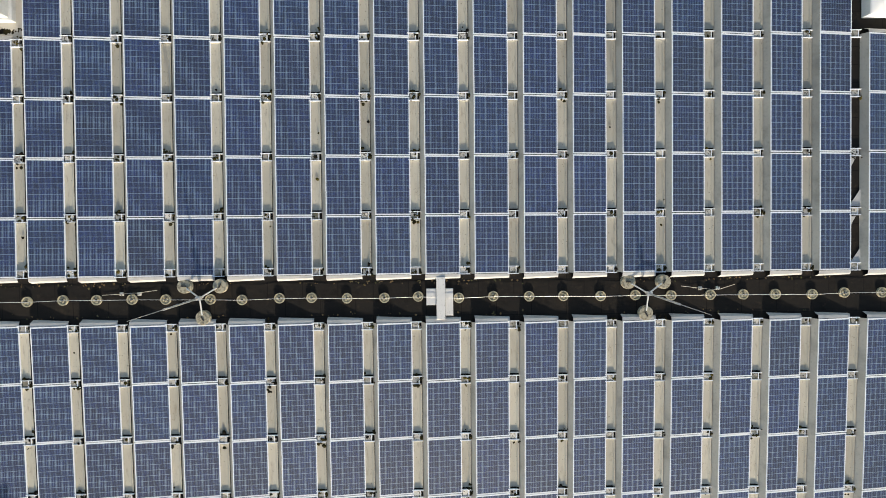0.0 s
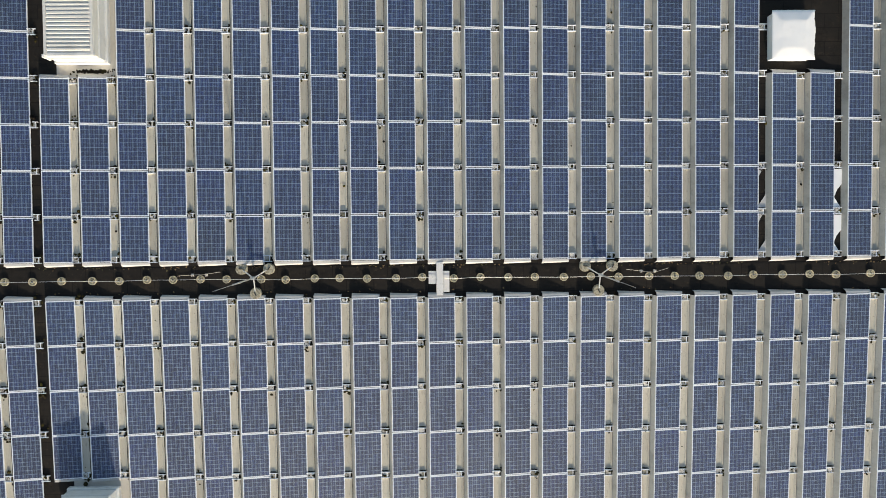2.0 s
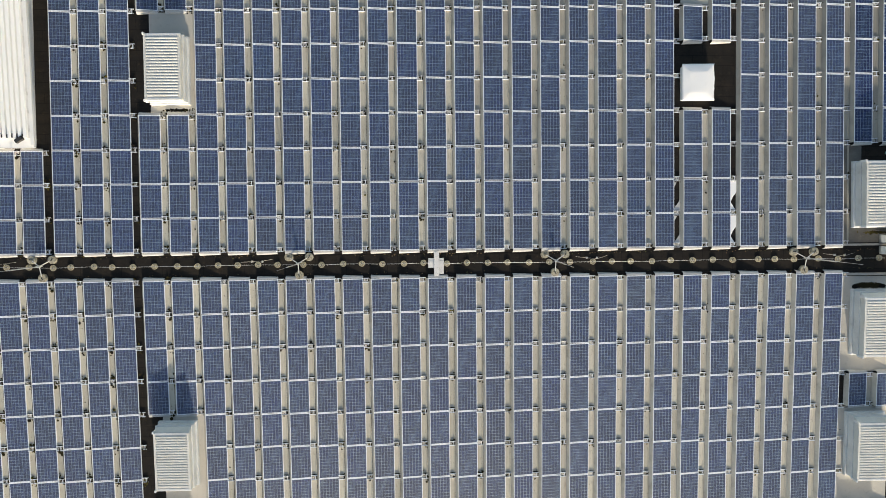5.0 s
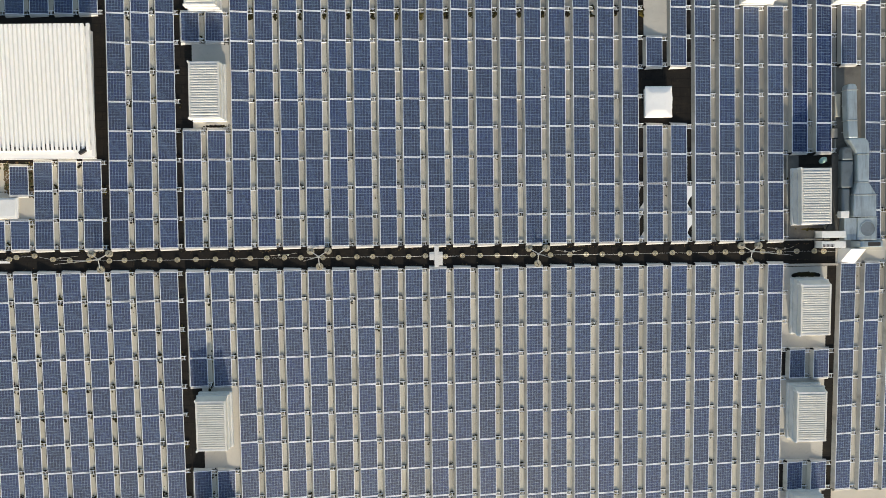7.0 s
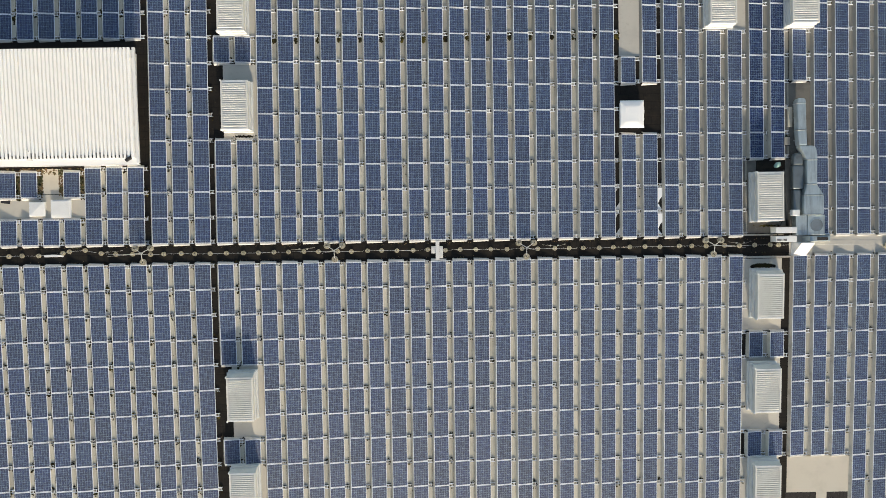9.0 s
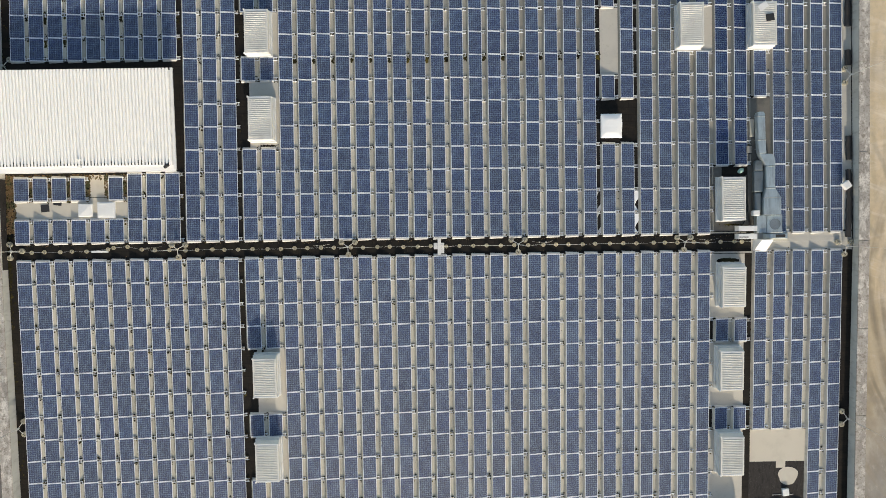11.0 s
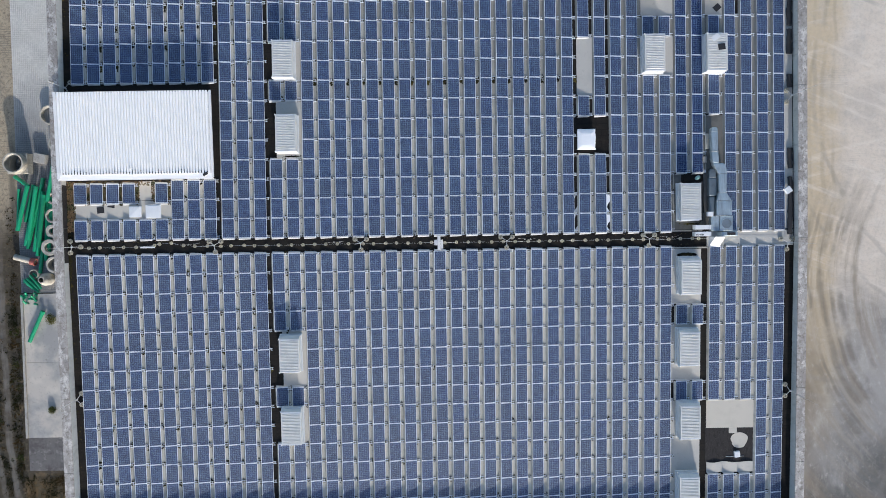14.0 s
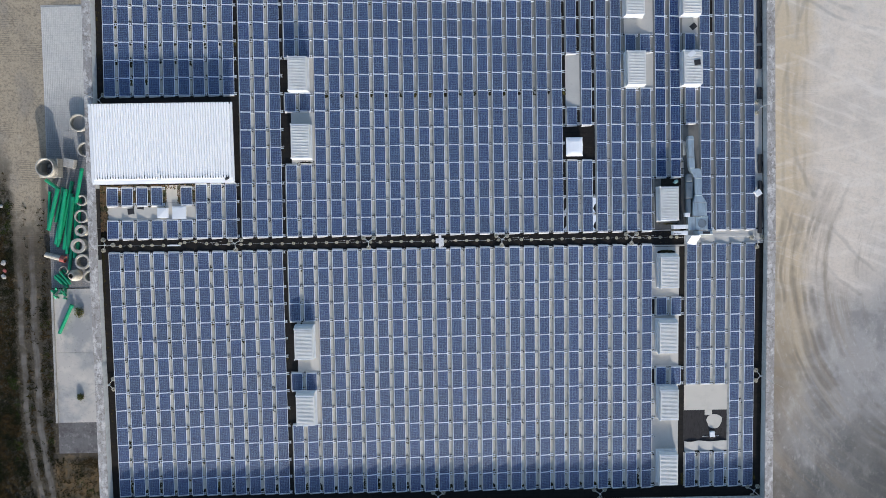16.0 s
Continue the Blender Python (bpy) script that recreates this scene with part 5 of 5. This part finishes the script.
def clump(bm, c, r, h, seg=7):
    """A low, ragged tuft."""
    ph = rr.uniform(0, 6)
    ring = [bm.verts.new(c + Vector((r * rr.uniform(0.5, 1.1) * math.cos(ph + 2 * math.pi * k / seg), r * rr.uniform(0.5, 1.1) * math.sin(ph + 2 * math.pi * k / seg), 0))) for k in range(seg)]
    top = bm.verts.new(c + Vector((rr.uniform(-0.3, 0.3) * r, rr.uniform(-0.3, 0.3) * r, h)))
    for k in range(seg):
        bm.faces.new((ring[k], ring[(k + 1) % seg], top))


for c, block, i, upper in junctions:
    much = 1.0 if c.x < -12 else 0.6 if c.x < 2 else 0.35
    if upper:
        much *= 0.8
    elif c.y < -15:
        much = max(much, 0.8)
    for k in range(rr.randint(1, 3) if c.x < 2 else rr.randint(0, 2)):
        clump(bm, c + Vector((rr.uniform(-0.14, 0.14), rr.uniform(-0.07, 0.07), 0.03)), rr.uniform(0.03, 0.07), rr.uniform(0.03, 0.06))
    if rr.random() < much:
        s = 1 if rr.random() < 0.7 else -1
        for k in range(rr.randint(3, 8) if c.x < -12 else rr.randint(2, 6) if c.y < -15 else rr.randint(1, 5)):
            if rr.random() < 0.3:
                s = -s
            p = c + Vector((rr.uniform(-0.16, 0.14), s * rr.uniform(0.10, 0.16 + 0.26 * much * rr.random()), 0.015))
            clump(bm, p, rr.uniform(0.025, 0.045 + 0.06 * much), rr.uniform(0.02, 0.08))
    if rr.random() < 0.06:
        clump(bm, c + Vector((rr.uniform(-0.1, 0.1), rr.uniform(0.3, 1.3), -0.01)), rr.uniform(0.03, 0.06), 0.03)
# scraps of moss along the foot of the west parapet
for k in range(420):
    y = rr.gauss(0.5, 2.5) if rr.random() < 0.5 else rr.uniform(-24.5, 24.5)
    if not 5.6 < y < 13.2:
        clump(bm, Vector((-31.40 + abs(rr.gauss(0, 0.14)), y, skin(0, y) + 0.004)), rr.uniform(0.03, 0.11), rr.uniform(0.01, 0.06), 6)
# black wet patches in the gaps behind the shed
for i in range(9):
    for r in range(8, 14):
        reach = rr.choice((0.0, 0.1, 0.25, 0.5))
        for k in range(int(40 * reach)):
            y = LANE + (r + 1) * ROW - 0.02 - 0.14 - reach * rr.random()
            clump(bm, Vector((col_x("L", i, True) + 1.13 + rr.uniform(-0.11, 0.11), y, skin(0, y) + 0.018)), rr.uniform(0.05, 0.11), rr.uniform(0.02, 0.05))
# wet moss in the lowest ends of the gaps
for i in range(0, 42):
    x = (col_x("L", i, False) if i < 11 else col_x("M", i - 11, False) if i < 36 else col_x("R", i - 37, False)) + 1.13
    reach = rr.choice((0.25, 0.4, 0.7, 1.1))
    for k in range(int(16 + 30 * reach)):
        y = -LANE - 14 * ROW + 0.16 + reach * rr.random() ** 1.6
        clump(bm, Vector((x + rr.uniform(-0.13, 0.13), y, skin(0, y) + 0.02)), rr.uniform(0.05, 0.12), rr.uniform(0.02, 0.06))
# dark smears of moss on the felt below the vents
for vx, vy in ((-12.36, 9.46), (-12.52, 15.70), (21.76, 3.15), (18.85, 15.75), (24.10, 15.72)):
    for k in range(150):
        x, y = vx + 0.35 + rr.gauss(0, 0.33), vy - 1.86 + rr.gauss(0, 0.03)
        clump(bm, Vector((x, y, skin(0, y) + 0.0165)), rr.uniform(0.02, 0.06), 0.004, 7)
# an arc of dark clumps imitating the shade north of one vent
for k in range(170):
    u = rr.uniform(-1, 1)
    x, y = 21.75 + 0.78 * u, -1.40 + rr.uniform(-0.02, 0.20) * (1 - u * u * 0.7)
    clump(bm, Vector((x, y, skin(0, y) + 0.016)), rr.uniform(0.06, 0.12), 0.012, 7)
# a darker mossy line along one panel joint
for i in range(2, 19):
    x = col_x("M", i, True) + 1.15
    for k in range(13):
        y = LANE + 8 * ROW - rr.uniform(-0.1, 0.45)
        clump(bm, Vector((x + rr.uniform(-0.13, 0.13), y, skin(0, y) + 0.02)), rr.uniform(0.08, 0.17), rr.uniform(0.02, 0.08))
tagged(part("moss", bm, MOSS_AND_SHADE), "dark moss and dirt in the joints between panels, and clumps imitating shade by a vent", "moss", kind="stuff")

bm = bmesh.new()
for k in range(2600):
    u = rr.random()
    if u < 0.35:
        x, y = rr.uniform(-31.4, -30.7), rr.uniform(1.4, 5.6)
    elif u < 0.6:
        x, y = rr.uniform(-30.7, -25.3), rr.uniform(3.7, 4.15)
    elif u < 0.9:
        x, y = col_x("L", rr.randint(0, 5), True) + rr.uniform(1.0, 1.32), rr.uniform(3.9, 5.6)
    else:
        x, y = rr.uniform(-31.4, -22.6), rr.uniform(5.3, 5.7)
    clump(bm, Vector((x, y, skin(0, y) + 0.015)), rr.uniform(0.04, 0.10), rr.uniform(0.01, 0.07), 5)
for k in range(520):
    x = rr.uniform(-30, 22)
    if noise.noise((x * 0.35, 4.0, 0.0)) < -0.05:
        continue
    y = (0.50 + abs(rr.gauss(0, 0.05)) * -1) * (1 if rr.random() < 0.72 else -1)
    clump(bm, Vector((x, y, LZ + 0.002)), rr.uniform(0.012, 0.045), rr.uniform(0.008, 0.03), 5)
tagged(part("leaf_litter", bm, LEAVES), "brown leaf litter and moss on the roof felt", "leaf litter", kind="stuff")

# ---------------------------------------------------------------- the yard beside the hall
bm = bmesh.new()
box(bm, -43.9, X0 + 0.02, -5.0, 26.8, -0.3, 0.02)
tagged(part("yard_bed", bm, YARD), "dark bedding of the paved yard strip", "paving", kind="structure")
quads, corners = [], []
for i in range(29):
    for j in range(158):
        x, y, z = -43.78 + i * 0.20, -4.88 + j * 0.20, 0.021 + 0.004 * ((i * 7 + j * 13) % 5) / 5
        k = len(corners)
        for d, h in ((0.091, 0.0), (0.086, 0.03)):
            corners += [(x - d, y - d, z + h), (x + d, y - d, z + h), (x + d, y + d, z + h), (x - d, y + d, z + h)]
        quads += [(k + 4, k + 5, k + 6, k + 7)] + [(k + a, k + (a + 1) % 4, k + 4 + (a + 1) % 4, k + 4 + a) for a in range(4)]
me = bpy.data.meshes.new("paving_stones")
me.from_pydata(corners, [], quads)
me.materials.append(PAVER)
tagged(new("paving_stones", me), "grey square paving stones in the yard", "paving", kind="stuff")

slab = tagged(new("loading_slab"), "pale concrete yard slab with a low kerb", "concrete slab", kind="structure")
for x0, x1, y0, y1 in ((-43.65, X0 + 0.02, -12.4, -5.1), (-43.65, X0 + 0.02, -20.5, -12.42)):
    bm = bmesh.new()
    box(bm, x0, x1, y0, y1, -0.3, 0.10)
    part("slab_bay", bm, YARD, slab)
bm = bmesh.new()
box(bm, -43.75, X0 + 0.02, -24.1, -20.52, -0.3, 0.05)
part("slab_bay", bm, STAINED, slab, "dark stained concrete bay")
for k in range(6):
    bm = bmesh.new()
    box(bm, -43.90, -43.66, -20.5 + k * 2.56, -20.5 + (k + 1) * 2.56 - 0.02, -0.2, 0.28)
    bevel(bm, 0.02, 1)
    part("kerb", bm, CONCRETE, slab)


def lying_pipe(name, a, b, outer, material, label, category, group="", inner=None, z=None, socket=False):
    a, b = Vector(a), Vector(b)
    d = b - a
    m = Matrix.Translation(a) @ d.to_track_quat("Z", "Y").to_matrix().to_4x4()
    t = thing(name, m, label, category, group)
    bm = bmesh.new()
    pipe(bm, outer, inner or outer * 0.9, d.length, Matrix.Identity(4), 22)
    p = part("tube", bm, material, t, smooth=False)
    if socket:
        bm = bmesh.new()
        pipe(bm, outer * 1.14, outer * 1.002, outer * 1.6, Matrix.Translation((0, 0, -outer * 0.4)), 22)
        part("socket", bm, material, t)
    return t


rr = random.Random(5)
PIPES = [((-43.6, 5.9), (-43.9, 1.9), .14), ((-42.4, 6.2), (-43.6, 1.6), .21), ((-42.0, 6.3), (-43.0, 2.5), .20), ((-41.9, 5.3), (-43.1, 0.0), .20), ((-41.5, 6.1), (-42.5, 0.6), .20),
         ((-41.0, 7.0), (-42.2, 2.0), .19), ((-41.1, 5.6), (-42.2, -0.6), .20), ((-40.7, 5.2), (-41.5, -0.2), .21), ((-40.6, 4.6), (-41.0, -1.6), .20), ((-40.2, 5.0), (-40.7, -0.9), .20),
         ((-39.6, 8.4), (-40.4, 4.6), .20), ((-41.9, 3.5), (-42.9, -0.3), .19), ((-41.4, 2.5), (-41.9, -1.1), .19), ((-43.6, 7.2), (-42.3, 6.2), .19), ((-41.2, 0.4), (-41.7, -2.9), .18)]
for k, (a, b, r) in enumerate(PIPES):
    lvl = r * 1.15 + 0.03 + (0.44 if k % 3 == 1 else 0.0)
    lying_pipe("drain_pipe", (*a, lvl), (*b, lvl), r, GREEN, "long green plastic drain pipe stacked in the yard", "pipe", "green drain pipes", socket=True)
for k in range(7):
    # a loose bundle of sawn-off lengths, side by side
    x, y = -43.45 + 0.16 * k + rr.uniform(-0.05, 0.05), -3.35 + 0.17 * k + rr.uniform(-0.15, 0.15)
    l, a = rr.uniform(1.3, 1.9), radians(-46 + rr.uniform(-9, 9))
    z = 0.18 + (0.25 if k % 2 else 0.0)
    lying_pipe("pipe_piece", (x, y - 0.5, z), (x + l * math.cos(a), y - 0.5 + l * math.sin(a), z), 0.125, GREEN, "short green plastic pipe piece in a loose bundle", "pipe", "short green pipe pieces")
for k in range(13):
    x, y = -43.2 + rr.uniform(-0.35, 1.2), -5.75 + rr.uniform(-0.45, 0.55)
    a, up = rr.uniform(0, 6.28), rr.uniform(0.1, 0.4)
    lying_pipe("pipe_bend", (x, y, 0.22), (x + 0.38 * math.cos(a), y + 0.38 * math.sin(a), 0.22 + up), 0.11, GREEN, "short green plastic pipe fitting thrown on a heap", "pipe fitting", "green pipe fittings")
lying_pipe("drain_pipe", (-41.55, -7.0, 0.33), (-43.05, -10.15, 0.33), .2, GREEN, "single green plastic pipe lying on the slab", "pipe", "green drain pipes", socket=True)
p = lying_pipe("clay_pipe", (-44.2, -1.15, 0.36), (-42.2, -1.7, 0.36), 0.31, RINGS, "grey pipe with a red socket lying in the yard", "pipe")
bm = bmesh.new()
pipe(bm, 0.39, 0.315, 0.5, Matrix.Translation((0, 0, 1.75)), 22)
part("socket", bm, RED, p, "dull red socket end")


def concrete_ring(x, y, outer, inner, h, label, group="concrete rings in the yard", cone_top=0.0):
    t = thing("concrete_ring", Matrix.Translation((x, y, 0.03)), label, "concrete ring", group)
    bm = bmesh.new()
    pipe(bm, outer, inner, h, Matrix.Identity(4), 30)
    bevel(bm, 0.02, 1)
    part("ring", bm, RINGS, t)
    if cone_top:
        bm = bmesh.new()
        n = 26
        loops = []
        for r, z in ((outer, h), (cone_top, h + 0.7), (cone_top - 0.1, h + 0.7), (inner, h + 0.03)):
            loops.append([bm.verts.new((r * math.cos(2 * math.pi * i / n), r * math.sin(2 * math.pi * i / n), z)) for i in range(n)])
        for a, b in zip(loops, loops[1:]):
            for i in range(n):
                bm.faces.new((a[i], a[(i + 1) % n], b[(i + 1) % n], b[i]))
        part("cone", bm, RINGS, t)
    return t


big = concrete_ring(-43.14, 8.55, 1.05, 0.90, 1.75, "large cream concrete manhole ring on a square base in the yard")
bm = bmesh.new()
for x0, x1, y0, y1 in ((-1.04, -0.78, -1.04, 1.04), (0.78, 1.04, -1.04, 1.04), (-0.78, 0.78, -1.04, -0.80), (-0.78, 0.78, 0.80, 1.04)):
    box(bm, x0, x1, y0, y1, 0.0, 0.98)
part("base", bm, RINGS, big, "square cream concrete base")
for k, (x, y, r) in enumerate(((-0.30, 0.25, 0.22), (0.22, -0.12, 0.30), (-0.05, -0.42, 0.20))):
    bm = bmesh.new()
    for v in bmesh.ops.create_icosphere(bm, subdivisions=2, radius=r)["verts"]:
        v.co = v.co * (1 + 0.35 * noise.noise(v.co * 6 + Vector((k, 0, 0))))
        v.co.z = max(0.0, v.co.z + 0.1)
    ob = tagged(part("rubble", bm, CONCRETE), "broken grey concrete lump inside a manhole ring", "rubble", "rubble in the ring")
    ob.matrix_basis = Matrix.Translation((-43.14 + x, 8.55 + y, 0.05))
for x, y, o, inn, hh, ct in ((-39.9, 13.6, 1.0, 0.85, 0.6, 0), (-39.3, 10.6, 0.8, 0.65, 0.6, 0), (-39.8, 4.9, 0.62, 0.45, 0.7, 0), (-39.9, 3.1, 0.75, 0.58, 0.7, 0), (-40.0, 1.5, 0.68, 0.36, 0.7, 0),
                             (-40.3, -0.2, 0.85, 0.5, 0.8, 0), (-39.9, -2.0, 0.85, 0.62, 0.8, 0), (-40.9, -3.55, 0.65, 0.5, 0.7, 0.34), (-39.2, -3.7, 0.7, 0.5, 0.7, 0), (-42.3, -3.0, 0.5, 0.42, 0.4, 0)):
    concrete_ring(x, y, o, inn, hh, "weathered concrete manhole ring standing beside the wall", cone_top=ct)
bm = bmesh.new()
box(bm, -0.6, 0.6, -0.5, 0.5, 0, 0.7)
bevel(bm, 0.06, 2)
for v in bm.verts:
    v.co += 0.05 * Vector((noise.noise(v.co * 3), noise.noise(v.co * 3 + Vector((9, 0, 0))), 0))
ob = tagged(part("concrete_block", bm, CONCRETE), "broken grey concrete block in the yard", "concrete block")
ob.matrix_basis = Matrix.Translation((-41.05, 9.1, 0.03)) @ pose(0, 0, 0, 0, 0, -12)


def bush(x, y, size, z):
    t = thing("small_bush", Matrix.Translation((x, y, z)), "small yellow-green bush growing through the slab", "bush", "weeds on the slab")
    bm = bmesh.new()
    for k in range(6):
        a = rr.uniform(0, 6.28)
        rod_between(bm, (0, 0, 0), (0.6 * size * math.cos(a), 0.6 * size * math.sin(a), size * rr.uniform(0.5, 0.9)), 0.02, 0.008, 6)
    part("stems", bm, LEAVES, t)
    bm = bmesh.new()
    for k in range(420):
        d = Vector((rr.gauss(0, 1), rr.gauss(0, 1), rr.gauss(0, 0.8))).normalized() * size * rr.uniform(0.35, 1.0)
        d.z = abs(d.z) * 0.9 + 0.05
        q = Euler((rr.uniform(0, 6), rr.uniform(0, 6), rr.uniform(0, 6))).to_matrix()
        s = rr.uniform(0.05, 0.10)
        bm.faces.new([bm.verts.new(d + q @ Vector(c) * s) for c in ((-1, 0, 0), (0, -0.5, 0.1), (1, 0, 0), (0, 0.5, 0.1))])
    part("leaves", bm, BUSH, t)


bush(-40.75, -7.8, 0.62, 0.1)
bush(-41.0, -17.5, 0.42, 0.1)

# sacks thrown away among the weeds
for x, y, s, mat, lab in ((-49.2, 4.4, 0.2, CONCRETE, "pale grey"), (-49.2, -2.0, 0.28, CONCRETE, "pale grey"), (-49.1, -2.9, 0.2, RED, "dull red"), (-49.25, -3.6, 0.26, CONCRETE, "pale grey")):
    bm = bmesh.new()
    for v in bmesh.ops.create_icosphere(bm, subdivisions=3, radius=s)["verts"]:
        v.co = v.co * (1 + 0.4 * noise.noise(v.co * 5 + Vector((x, y, 0))))
        v.co.z = max(0.0, v.co.z * 0.6 + 0.08)
    ob = tagged(part("sack", bm, mat), lab + " crumpled sack lying among weeds", "sack", "sacks among the weeds")
    ob.matrix_basis = Matrix.Translation((x, y, 0))

# weeds beside the track
corners, tris = [], []


def tuft(x, y, size, blades):
    for b in range(blades):
        a, l = rr.uniform(0, 6.28), size * rr.uniform(0.5, 1.1)
        px, py = x + rr.uniform(-0.18, 0.18), y + rr.uniform(-0.18, 0.18)
        ox, oy = math.cos(a), math.sin(a)
        k = len(corners)
        corners.extend([(px + oy * 0.035, py - ox * 0.035, 0), (px - oy * 0.035, py + ox * 0.035, 0), (px + ox * l, py + oy * l, l * 0.7)])
        tris.append((k, k + 1, k + 2))


for k in range(16000):
    x, y = rr.uniform(-54, -44.3), rr.uniform(-34, 12)
    n1 = noise.noise((x * 0.3, y * 0.22, 3))
    curve = 0.0105 * max(0.0, -17 - y) ** 2
    u = x - curve
    dens = 0.9 if u < -48.2 else 0.55 if -47.0 < u < -46.5 or u > -45.3 else 0.03
    if y > -6 and u > -47.8:
        dens *= 0.3
    if y > 5:
        dens *= 0.02
    if rr.random() < dens * (0.55 + n1):
        tuft(x, y, rr.uniform(0.15, 0.34) * (1.5 if u < -48.2 and y < -18 else 1.0), 7)
for k in range(1300):
    x, y = rr.uniform(-44.2, -38.5), rr.uniform(-33, -24.6)
    if rr.random() < 0.5 + noise.noise((x * 0.5, y * 0.5, 1)):
        tuft(x, y, rr.uniform(0.1, 0.28), 6)
me = bpy.data.meshes.new("weeds")
me.from_pydata(corners, [], tris)
me.materials.append(GRASS)
tagged(new("weeds", me), "rough grass and weeds beside the track", "weeds", kind="stuff")
